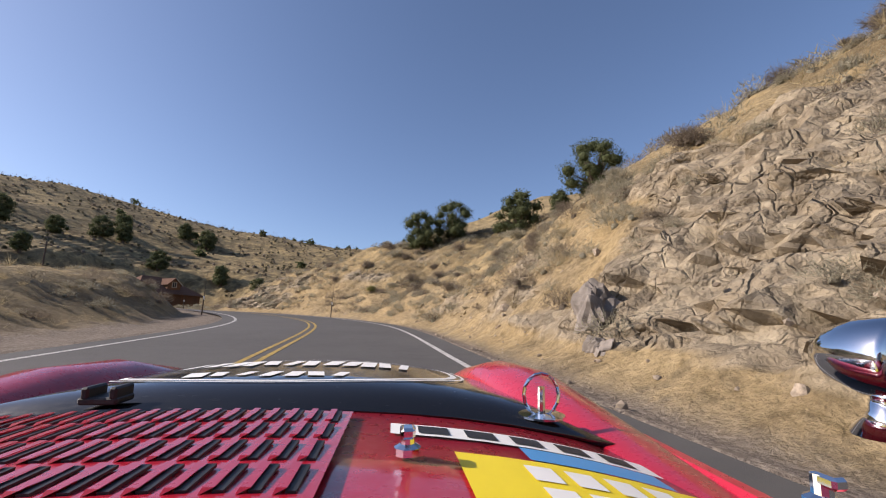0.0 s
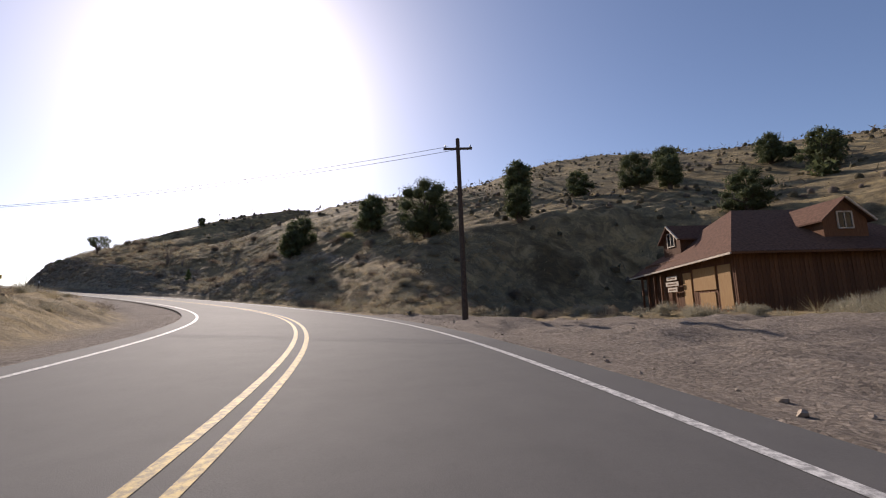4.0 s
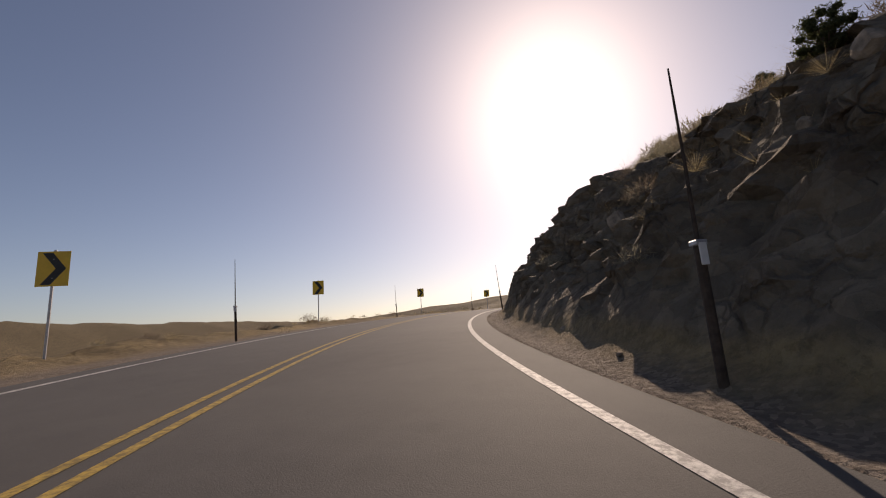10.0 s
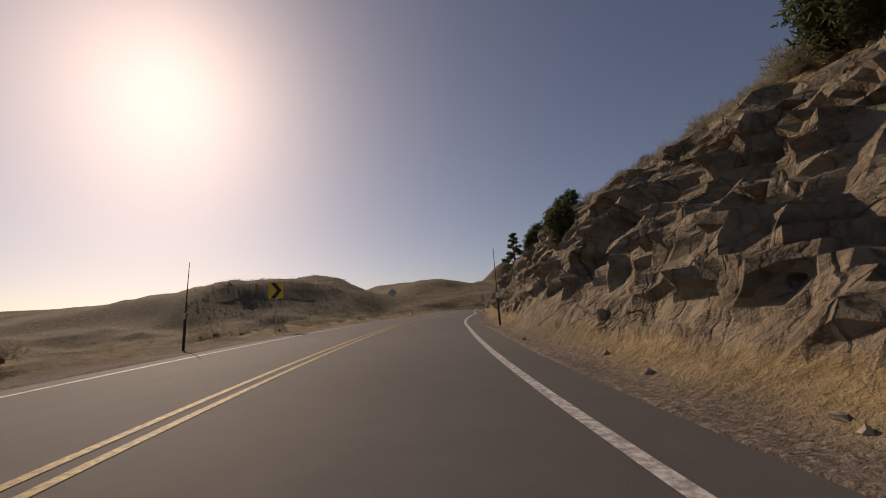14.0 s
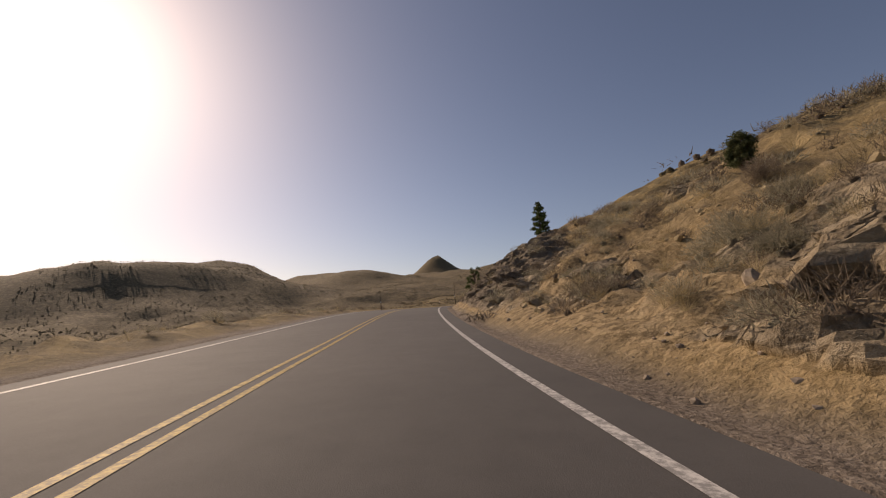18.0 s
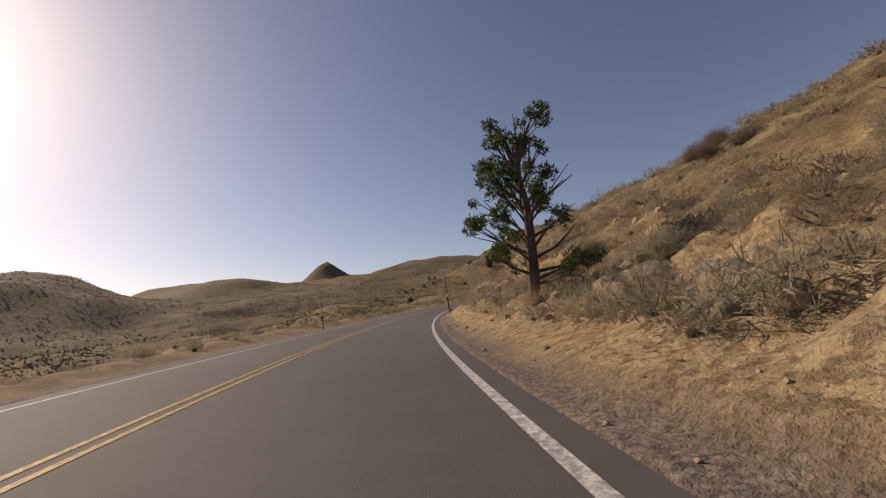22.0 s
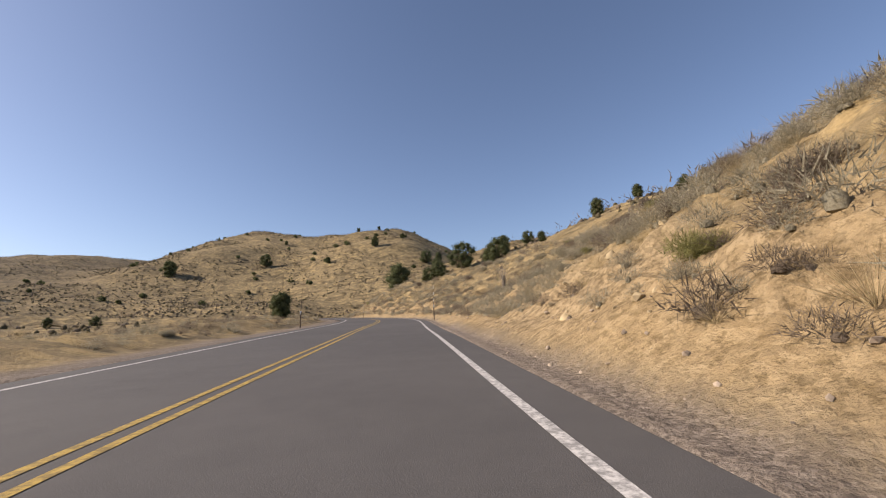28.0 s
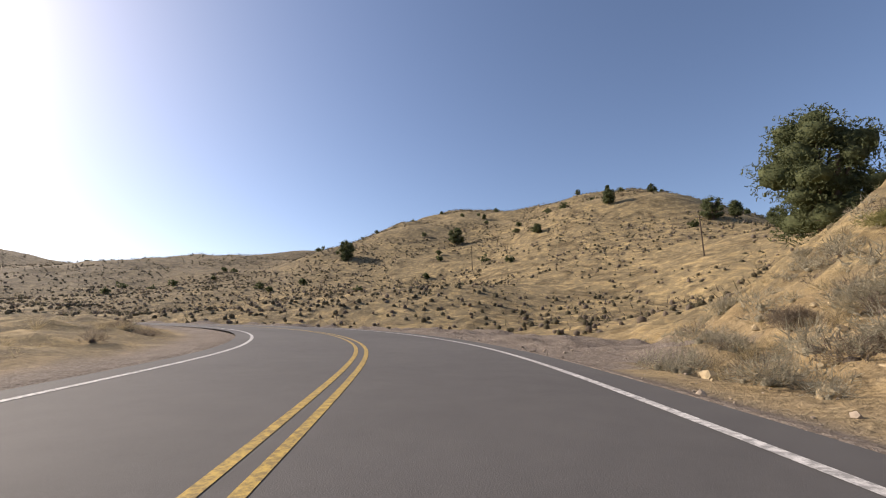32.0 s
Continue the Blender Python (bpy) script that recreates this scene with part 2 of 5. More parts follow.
def ground_build(t, b):
    """Dry grass, dirt and rock, by what the ground carries."""
    fine, mid, big = noise_of(t, 9, 6, 0.65), noise_of(t, 0.7, 6, 0.6), noise_of(t, 0.045, 4)
    r1, d1 = cells(t, 2.3, 1.3)
    r2, d2 = cells(t, 6.0)
    r3, d3 = cells(t, 22.0)
    grass = ramp(t, mid, [(0.28, (0.13, 0.095, 0.050)), (0.5, (0.27, 0.20, 0.10)), (0.72, (0.40, 0.31, 0.17))])
    scrub = ramp(t, noise_of(t, 0.55, 6, 0.72, dist=0.6), [(0.49, (1, 1, 1)), (0.54, (0, 0, 0))])
    grass = mixc(t, math_of(t, "MULTIPLY", scrub, 0.82), grass, (0.105, 0.086, 0.056))
    grass = mixc(t, 0.35, grass, ramp(t, fine, [(0.3, (0.12, 0.09, 0.05)), (0.7, (0.42, 0.33, 0.18))]))
    mottle = ramp(t, noise_of(t, 0.17, 7, 0.72, dist=0.8), [(0.38, (0.45, 0.43, 0.41)), (0.50, (1.0, 1.0, 1.0)), (0.62, (1.45, 1.40, 1.27))])
    grass = mixc(t, 0.85, grass, mottle, "MULTIPLY")
    dirt = ramp(t, fine, [(0.25, (0.215, 0.164, 0.094)), (0.75, (0.49, 0.385, 0.225))])
    dirt = mixc(t, 0.45, dirt, ramp(t, mid, [(0.3, (0.23, 0.16, 0.09)), (0.7, (0.48, 0.36, 0.215))]))
    dirt = mixc(t, 0.38, dirt, ramp(t, r2, [(0.0, (0.13, 0.09, 0.055)), (0.5, (0.32, 0.22, 0.118)), (1.0, (0.52, 0.39, 0.235))]))
    specks = ramp(t, noise_of(t, 5.5, 8, 0.75), [(0.42, (0.35, 0.33, 0.30)), (0.52, (1.0, 1.0, 1.0)), (0.62, (1.0, 1.0, 1.0)), (0.70, (1.35, 1.32, 1.25))])
    dirt = mixc(t, 0.8, dirt, specks, "MULTIPLY")
    ochre = ramp(t, noise_of(t, 0.13, 5, 0.6), [(0.48, (0, 0, 0)), (0.62, (1, 1, 1))])
    dirt = mixc(t, math_of(t, "MULTIPLY", ochre, 0.32), dirt, (0.39, 0.265, 0.12))
    grey = ramp(t, noise_of(t, 1.6, 8, 0.72, dist=0.4), [(0.30, (0.12, 0.098, 0.074)), (0.5, (0.30, 0.245, 0.172)), (0.70, (0.48, 0.40, 0.29))])
    tan = ramp(t, fine, [(0.25, (0.17, 0.13, 0.085)), (0.75, (0.43, 0.35, 0.24))])
    rock = mixc(t, ramp(t, big, [(0.42, (0, 0, 0)), (0.58, (1, 1, 1))]), grey, tan)
    rock = mixc(t, 0.45, rock, ramp(t, r1, [(0.0, (0.10, 0.078, 0.054)), (0.5, (0.27, 0.208, 0.135)), (1.0, (0.47, 0.385, 0.26))]))
    rock = mixc(t, 0.18, rock, ramp(t, r2, [(0.0, (0.11, 0.09, 0.07)), (1.0, (0.50, 0.43, 0.33))]))
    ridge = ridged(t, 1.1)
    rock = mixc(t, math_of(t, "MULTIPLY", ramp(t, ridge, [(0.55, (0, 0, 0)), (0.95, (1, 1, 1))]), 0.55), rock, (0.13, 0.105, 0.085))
    patchy = ramp(t, noise_of(t, 0.8, 5, 0.65), [(0.42, (0.1, 0.1, 0.1)), (0.60, (1, 1, 1))])
    joint = math_of(t, "MAXIMUM", math_of(t, "MULTIPLY", cracks(t, 0.75, 0.55, 0.035), patchy), math_of(t, "MULTIPLY", cracks(t, 2.2, 0.6, 0.06), math_of(t, "MULTIPLY", patchy, 0.6)))
    rock = mixc(t, math_of(t, "MULTIPLY", joint, 0.55), rock, (0.07, 0.056, 0.045))
    # shade of the bend's cut put into the rock colour, and a truly darker stretch
    rock = mixc(t, math_of(t, "MULTIPLY", attr(t, "shade_and_dark_rock"), 0.8), rock, mixc(t, 0.6, rock, (0.075, 0.055, 0.046)))
    gravel = ramp(t, r3, [(0.0, (0.085, 0.068, 0.055)), (0.5, (0.19, 0.152, 0.12)), (1.0, (0.34, 0.285, 0.23))])
    gravel = mixc(t, 0.5, gravel, ramp(t, mid, [(0.3, (0.125, 0.102, 0.082)), (0.7, (0.225, 0.185, 0.15))]))
    wild = ramp(t, noise_of(t, 0.09, 7, 0.7), [(0.35, (0.075, 0.062, 0.042)), (0.55, (0.125, 0.098, 0.062)), (0.7, (0.21, 0.16, 0.09))])
    spots = ramp(t, noise_of(t, 0.42, 6, 0.75, dist=0.5), [(0.44, (0.062, 0.050, 0.034)), (0.52, (0.15, 0.115, 0.068)), (0.62, (0.30, 0.235, 0.135))])
    wild = mixc(t, 0.6, wild, spots)
    grass = mixc(t, math_of(t, "MULTIPLY", attr(t, "wild"), 0.85), grass, wild)
    c = mixc(t, attr(t, "bare"), grass, dirt)
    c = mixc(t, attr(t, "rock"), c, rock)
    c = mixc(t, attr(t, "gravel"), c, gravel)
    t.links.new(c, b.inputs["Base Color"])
    rough = math_of(t, "MULTIPLY", attr(t, "rock"), math_of(t, "ADD", math_of(t, "ADD", math_of(t, "MULTIPLY", d1, -0.8), math_of(t, "MULTIPLY", joint, -0.6)), math_of(t, "ADD", math_of(t, "MULTIPLY", ridge, -0.55), math_of(t, "MULTIPLY", noise_of(t, 2.6, 8, 0.62), 1.0))))
    soil = math_of(t, "ADD", math_of(t, "MULTIPLY", noise_of(t, 30, 4, 0.7), 0.12), math_of(t, "ADD", math_of(t, "MULTIPLY", fine, 0.42), math_of(t, "MULTIPLY", mid, 0.35)))
    bump(t, b, math_of(t, "ADD", rough, soil), 0.95, 0.22)


M_ASPHALT = mat("asphalt", asphalt_build, 0.85)
M_YELLOW = mat("yellow_paint", paint_build((0.46, 0.31, 0.07)), 0.7)
M_WHITE = mat("white_paint", paint_build((0.58, 0.56, 0.53)), 0.7)
M_GROUND = mat("dry_ground", ground_build, 0.95, 0.15)


# ---- mesh helpers ----
def mesh_of(name, verts, faces, material, parent=None, smooth_it=False, **values):
    me = bpy.data.meshes.new(name)
    me.from_pydata([tuple(v) for v in np.asarray(verts, float).tolist()], [], np.asarray(faces).tolist() if isinstance(faces, np.ndarray) else faces)
    me.materials.append(material)
    for key, val in values.items():
        a = me.attributes.new(key, "FLOAT", "POINT")
        a.data.foreach_set("value", np.ascontiguousarray(val, np.float32).ravel())
    if smooth_it:
        me.polygons.foreach_set("use_smooth", np.ones(len(me.polygons), bool))
    me.update()
    ob = new(name, me)
    if parent:
        ob.parent = parent
    return ob


def grid_faces(n, m, base=0):
    i = np.arange(n - 1)[:, None] * m + np.arange(m - 1)[None, :] + base
    return np.stack([i, i + 1, i + m + 1, i + m], -1).reshape(-1, 4)


# ---- the lie of the land ----
# along the road: station, toe of the right bank, height and run of its cut, slope above it, height where the slope gives out, rock 0..1, bare earth 0..1
BANK = np.array([
    (0, 5.6, 8.6, 6.3, 0.66, 21.5, 0.80, 0.60),
    (83, 5.6, 4.0, 6.6, 0.92, 32.9, 1.00, 0.50),
    (96, 5.6, 8.2, 7.3, 0.59, 28.4, 0.40, 0.60),
    (113, 5.4, 2.6, 7.9, 0.95, 11.9, 0.35, 0.70),
    (125, 5.4, 8.4, 8.8, 0.25, 32.7, 0.40, 0.60),
    (137, 5.8, 3.9, 6.0, 0.59, 9.3, 0.60, 0.70),
    (143, 8.5, 1.3, 7.0, 0.15, 6.0, 0.50, 0.50),
    (149, 17.0, 1.6, 10.0, 0.20, 12.0, 0.10, 0.30),
    (159, 17.0, 2.4, 6.0, 0.30, 17.8, 0.30, 0.20),
    (175, 7.5, 3.4, 6.3, 0.41, 11.0, 0.40, 0.40),
    (193, 5.8, 4.7, 7.5, 0.59, 24.1, 0.50, 0.50),
    (208, 5.0, 2.5, 5.8, 0.89, 24.6, 0.60, 0.50),
])
BANK2 = np.array([
    (223, 5.0, 3.4, 4.2, 0.36, 60.0, 0.80, 0.50),
    (238, 5.0, 3.3, 3.8, 0.29, 31.2, 0.90, 0.50),
    (263, 5.0, 5.5, 3.6, 0.47, 45.4, 1.00, 0.60),
    (289, 5.0, 3.4, 4.0, 0.56, 60.0, 1.00, 0.60),
    (313, 5.0, 3.1, 3.4, 0.48, 25.6, 1.00, 0.60),
    (334, 5.1, 4.3, 3.8, 0.60, 38.7, 1.00, 0.60),
    (357, 5.2, 6.3, 4.2, 0.47, 27.1, 1.00, 0.60),
    (367, 5.2, 3.5, 3.2, 0.32, 18.5, 1.00, 0.60),
    (375, 5.2, 3.8, 3.4, 0.31, 19.8, 1.00, 0.70),
    (384, 5.0, 4.1, 9.2, 0.47, 18.9, 0.30, 1.00),
    (392, 5.2, 3.5, 5.5, 0.68, 12.7, 0.50, 0.90),
    (396, 5.0, 2.1, 3.4, 0.34, 19.5, 1.00, 0.80),
])
BANK3 = np.array([
    (408, 5.0, 6.2, 7.1, 0.29, 59.1, 0.80, 0.80),
    (435, 5.0, 2.5, 6.9, 0.80, 18.9, 0.30, 1.00),
    (460, 5.0, 4.4, 6.9, 0.34, 60.0, 0.35, 1.00),
    (489, 5.0, 4.4, 6.9, 0.42, 40.0, 0.50, 1.00),
    (525, 5.0, 2.8, 6.4, 0.60, 25.0, 0.30, 1.00),
    (572, 5.0, 4.5, 5.9, 0.57, 36.8, 0.10, 0.90),
    (618, 5.0, 1.5, 5.9, 0.61, 60.0, 0.05, 0.90),
    (651, 5.0, 5.5, 7.0, 0.40, 26.0, 0.05, 0.80),
    (663, 5.8, 4.5, 7.0, 0.42, 20.0, 0.05, 0.80),
    (672, 7.6, 4.2, 7.0, 0.62, 22.0, 0.00, 0.60),
    (680, 12.5, 4.0, 7.0, 0.70, 26.0, 0.00, 0.50),
    (689, 22.0, 2.2, 8.0, 0.40, 16.0, 0.00, 0.30),
    (697, 26.0, 1.6, 8.0, 0.25, 11.4, 0.00, 0.30),
    (927, 22.0, 0.8, 8.0, 0.21, 11.8, 0.00, 0.30),
])
BANK = np.vstack([BANK, BANK2, BANK3])
# left: station, verge, height and width of the mound, slope beyond it, depth where it gives out, rock
SIDE = np.array([
    (0, 8.0, 1.5, 10, 0.02, 3, 0.2), (88, 9.0, 1.2, 10, 0.02, 3, 0.2), (114, 6.0, 2.2, 7, 0.02, 3, 0.25), (150, 6.0, 2.4, 7, 0.01, 3, 0.25),
    (172, 6.5, 1.0, 6, -0.10, -8, 0.3), (201, 9.0, 0.5, 5, -0.25, -45, 0.1), (216, 6.5, 0.3, 3, -0.40, -45, 0.1), (335, 6.2, 0.2, 2.5, -0.42, -45, 0.1),
    (377, 6.0, 0.25, 3, -0.25, -22, 0.1), (456, 6.0, 0.2, 3, -0.14, -10, 0.1), (549, 6.5, 0.3, 4, -0.06, -4, 0.0), (642, 6.5, 0.5, 6, -0.02, -2, 0.0), (900, 6.5, 0.5, 6, 0.01, 2, 0.0)])
# hills: x, y, height, half widths, turn, sharpness
HILLS = [
    (-159, 141, 46, 79, 115, 20, 1.0),
    (-77, 161, 14, 56, 59, 0, 1.0),
    (-207, -57, 12, 60, 63, 0, 1.0),
    (107, 286, 85, 128, 164, 0, 1.0),
    (-159, 343, 61, 182, 101, 0, 1.0),
    (-379, 586, 96, 129, 154, 0, 1.0),
    (-504, 602, 33, 48, 134, 0, 1.0),
    (-688, 651, 78, 191, 424, 0, 1.0),
    (-2250, 1640, 225, 800, 420, 0, 1.0),
    (-2160, 1580, 125, 125, 120, 0, 0.75),
    (-1111, 704, 103, 364, 120, 0, 1.0),
    (-1171, 421, 85, 173, 124, 0, 1.0),
    (-948, 442, 70, 136, 154, 0, 1.0),
    (-890, 178, 75, 114, 101, 0, 1.0),
    (-722, 75, 45, 80, 141, 0, 1.0),
    (-1040, -89, 70, 375, 234, 0, 1.0),
    (-1584, -282, 112, 372, 1170, 0, 1.0),
    (-620, -1400, 110, 420, 300, 0, 1.0),
    (-1150, -1250, 80, 380, 300, 0, 1.0),
    (-140, -1250, 105, 260, 240, 0, 1.0),
]


def nearest(x, y):
    """Station index and signed distance (right positive) from the yellow line."""
    idx = np.empty(x.shape, int)
    for a in range(0, len(x), 4000):
        d = (x[a:a + 4000, None] - C[None, ::3, 0]) ** 2 + (y[a:a + 4000, None] - C[None, ::3, 1]) ** 2
        idx[a:a + 4000] = d.argmin(1) * 3
    for step in (2, 1, 1):
        for sgn in (-1, 1):
            j = np.clip(idx + sgn * step, 0, len(S) - 1)
            better = (x - C[j, 0]) ** 2 + (y - C[j, 1]) ** 2 < (x - C[idx, 0]) ** 2 + (y - C[idx, 1]) ** 2
            idx = np.where(better, j, idx)
    u = (x - C[idx, 0]) * RIGHT[idx, 0] + (y - C[idx, 1]) * RIGHT[idx, 1]
    dist = np.hypot(x - C[idx, 0], y - C[idx, 1])
    return idx, np.where(u < 0, -dist, dist)


def profile(i, u):
    """Height over the road at station i and distance u, and what the ground carries there."""
    s = S[i] if len(S) else i
    b = [np.interp(s, BANK[:, 0], BANK[:, k]) for k in range(1, 8)]
    c = [np.interp(s, SIDE[:, 0], SIDE[:, k]) for k in range(1, 7)]
    wob = 0.4 * vnoise(s * 0.11, s * 0, 5) + 0.3 * vnoise(s * 0.37, s * 0, 6)
    toe, run = b[0] + wob, b[2] * (1 + 0.35 * vnoise(s * 0.09, s * 0, 8))
    hc = b[1] * (1 + 0.5 * vnoise(s * 0.07, s * 0, 7))
    q = np.clip((u - toe) / run, 0, 1)
    cut = hc * (0.75 * q ** (1 - 0.25 * b[5]) + 0.25 * q * q * (3 - 2 * q))
    up = np.maximum(u - toe - run, 0)
    top = np.maximum(b[4] - b[1], 0.5)
    tight = smooth(11, 8.5, toe)
    zr = -0.10 * smooth(4.2, 4.8, u) + 0.12 * smooth(toe - 0.9, toe, u) + tight * 0.22 * np.clip((u - 4.4) / np.maximum(toe - 4.4, 0.4), 0, 1) ** 1.6 + cut + top * (1 - np.exp(-up * b[3] / top))
    v = -u
    m = np.clip((v - c[0]) / c[2], 0, 1)
    mound = c[1] * np.sin(np.pi * np.clip(m * 0.75, 0, 1)) / 0.9
    out = np.maximum(v - c[0] - 0.6 * c[2], 0)
    lim = np.where(np.abs(c[4]) < 0.5, 0.5, c[4])
    zl = -0.08 * smooth(4.2, 5.5, v) + mound + np.where(np.abs(c[3]) > 1e-3, lim * (1 - np.exp(-out * np.abs(c[3]) / np.abs(lim))), 0) * np.sign(1)
    z = np.where(u > 0, zr, zl)
    reach = 1.6 + 4 * smooth(0.42, 0.8, b[3])
    onface = q * (1 - smooth(0.3, 1.0, up / reach))
    rock = np.where(u > 0, b[5] * np.clip(q * 22, 0, 1) * (1 - smooth(0.2, 1.0, up / reach)), c[5] * np.sin(np.pi * m))
    veg = 1 - (1 - b[5]) * 0.85 * smooth(0.3, 0.75, q)
    bare = np.where(u > 0, b[6] * veg * np.where(tight > 0.5, smooth(4.5, 5.2, u), smooth(toe - 1, toe + 0.5, u)) * (1 - smooth(0.3, 1.0, up / (reach + 1.5))), 0.25 * (1 - smooth(0, 5, v - c[0])))
    grav = np.where(u > 0, 1 - smooth(tight * 4.4 + (1 - tight) * (toe - 0.3), tight * 5.15 + (1 - tight) * (toe + 1.2), u), 1 - smooth(c[0] - 1.0, c[0] + 0.6, v))
    return z, rock, bare, grav


CALM = np.convolve(np.pad(C[:, 2], 60, mode="edge"), np.hanning(123)[1:-1] / np.hanning(123)[1:-1].sum(), "valid")
CALM[650:] = CALM[650]
YARD = float(np.interp(160, S, C[:, 2])) - 0.1


def land(x, y, detail=True):
    """Height of the ground at x, y, with what it carries."""
    x, y = np.asarray(x, float), np.asarray(y, float)
    i, u = nearest(x, y)
    z, rock, bare, grav = profile(i, u)
    ds = (x - C[i, 0]) * TAN[i, 0] + (y - C[i, 1]) * TAN[i, 1]
    calm = smooth(8, 24, np.abs(u))
    near = C[i, 2] * (1 - calm) + CALM[i] * calm + z + np.clip(ds, -1, 1) * GRADE[i]
    far = np.full(x.shape, 2.0) + 0.02 * (y - 100)
    for hx, hy, h, wx, wy, a, sharp in HILLS:
        ca, sa = math.cos(radians(a)), math.sin(radians(a))
        dx, dy = (x - hx) * ca + (y - hy) * sa, -(x - hx) * sa + (y - hy) * ca
        far = far + h * np.exp(-((dx / wx) ** 2 + (dy / wy) ** 2) ** sharp)
    w = smooth(35, 130, np.abs(u))
    yard = smooth(26, 14, np.hypot(x + 57, y - 80)) * smooth(5, 8, np.abs(u))
    rough = fbm(x / 60, y / 60, 20, 4) * 9 + fbm(x / 9, y / 9, 30, 3) * 0.9
    zz = near * (1 - w) + far * w + rough * smooth(14, 70, np.abs(u))
    zz = zz * (1 - yard) + (YARD + 0.006 * np.abs(u)) * yard
    if detail:
        e = np.where(u > 0, smooth(4.6, 7.5, u), smooth(5.5, 8.5, -u))
        clod = fbm(x / 0.9, y / 0.9, 75, 4) * 0.46 + blocky(x / 1.1, y / 1.1, 80) * 0.12 + blocky(x / 0.5, y / 0.5, 85) * 0.09
        zz = zz + e * (fbm(x / 2.2, y / 2.2, 40, 4) * 0.5 * (1 - 0.5 * rock) + clod * (0.35 + 0.65 * bare) * smooth(60, 40, np.abs(u)))
    return zz, u, rock, bare, grav, i


def height(x, y):
    return float(land(np.array([x]), np.array([y]))[0][0])


# near ground, a band along the road, and the wide country round it, in one sheet
def band():
    us = np.r_[-40:-14:2.6, -14:-6.5:1.0, -6.5:-4.0:0.5, -4.0:4.2:2.0, 4.2:8.8:0.115, 8.8:12:0.2, 12:16:0.4, 16:28:0.9, 28:60:2.6]
    us = np.unique(np.round(us, 3))
    ss = np.arange(62, S[-1] - 1, 0.25)
    px = np.stack([np.interp(ss, S, C[:, k]) for k in range(3)], 1)
    rt = np.stack([np.interp(ss, S, RIGHT[:, k]) for k in range(2)], 1)
    # the side roads fold where a bend is tight: keep the band within the bend's centre
    X = px[:, None, 0] + rt[:, None, 0] * us[None, :]
    Y = px[:, None, 1] + rt[:, None, 1] * us[None, :]
    n, m = X.shape
    z, u, rock, bare, grav, i = land(X.ravel(), Y.ravel())
    u0 = np.tile(us, n)
    # broken rock pushed out of the cut face: upright ribs, slanting slabs and chips, in patches where the cut is mostly earth
    st = np.repeat(ss, m)
    hgt = z - C[i, 2]
    face = hgt + 0.75 * np.abs(u)
    warp = fbm(st / 4, face / 4, 45, 3) * 1.1
    patch = smooth(-0.10, 0.08, rock * 1.45 - 0.80 - 0.75 * fbm(st / 4.5, face / 3.0, 47, 4))
    bold = 0.35 + 0.65 * rock
    rock = np.where(u > 0, np.clip(rock * 4, 0, 1) * patch, rock)
    r = rock * bold * smooth(4.9, 6.0, np.abs(u))
    d = blocky(st / 1.7 + warp, face / 4.2 + 0.2 * st, 50) * 0.62 + blocky(st / 0.75 + 0.35 * face + warp, face / 1.7 + warp, 60) * 0.50 \
        + blocky(st / 0.40 + 0.3 * face, face / 0.8 - 0.2 * st + warp, 65) * 0.30 + fbm(st / 0.6, face / 0.9, 70, 3) * 0.18
    Xo = X.ravel() - np.repeat(rt[:, 0], m) * d * r * np.sign(u) * 0.9
    Yo = Y.ravel() - np.repeat(rt[:, 1], m) * d * r * np.sign(u) * 0.9
    zo = z + d * r * 0.22
    lump = blocky(st / 0.9 + warp, face / 0.8, 33) * 0.10 + blocky(st / 0.5, face / 0.45 + warp, 34) * 0.10 + fbm(st / 0.7, face / 0.5, 35, 3) * 0.22
    zo = zo + lump * bare * (1 - rock) * smooth(5.4, 6.6, u) * smooth(14, 11, u)
    under = np.abs(u0) < 4.1
    zo = np.where(under, zo - 0.12, zo)
    # where the band overlaps another stretch it sinks below it
    zo = np.where(np.abs(u) < np.abs(u0) - 1.0, zo - 0.05, zo)
    # last value: painted shade at stations 225-345, darker grey-brown rock at 394-414
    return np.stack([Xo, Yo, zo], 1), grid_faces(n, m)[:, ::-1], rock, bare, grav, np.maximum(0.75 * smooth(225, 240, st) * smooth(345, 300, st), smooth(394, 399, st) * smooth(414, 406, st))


def country():
    xs = np.r_[-4600:-2700:120.0, -2700:-1500:42.0, -1500:-620:22.0, -620:190:5.0, 190:500:25.0, 500:2500:150.0]
    ys = np.r_[-2400:-260:120.0, -260:-60:12.0, -60:800:5.0, 800:1300:22.0, 1300:2200:42.0, 2200:4600:120.0]
    X, Y = np.meshgrid(xs, ys, indexing="ij")
    n, m = X.shape
    z, u, rock, bare, grav, i = land(X.ravel(), Y.ravel())
    dip = np.where(u > 0, smooth(56, 46, u), smooth(-38, -30, u)) * 3.0 * ((i > 70) & (i < len(S) - 8))
    far = np.hypot(X.ravel() + 200, Y.ravel() - 200)
    z = z - dip - smooth(2600, 4600, far) * 40
    return np.stack([X.ravel(), Y.ravel(), z], 1), grid_faces(n, m), rock * 0, bare * 0.3, grav * 0, np.maximum(np.maximum(smooth(-430, -620, X.ravel()), smooth(-120, -420, Y.ravel())), 0.5 * smooth(150, 420, np.abs(u)))


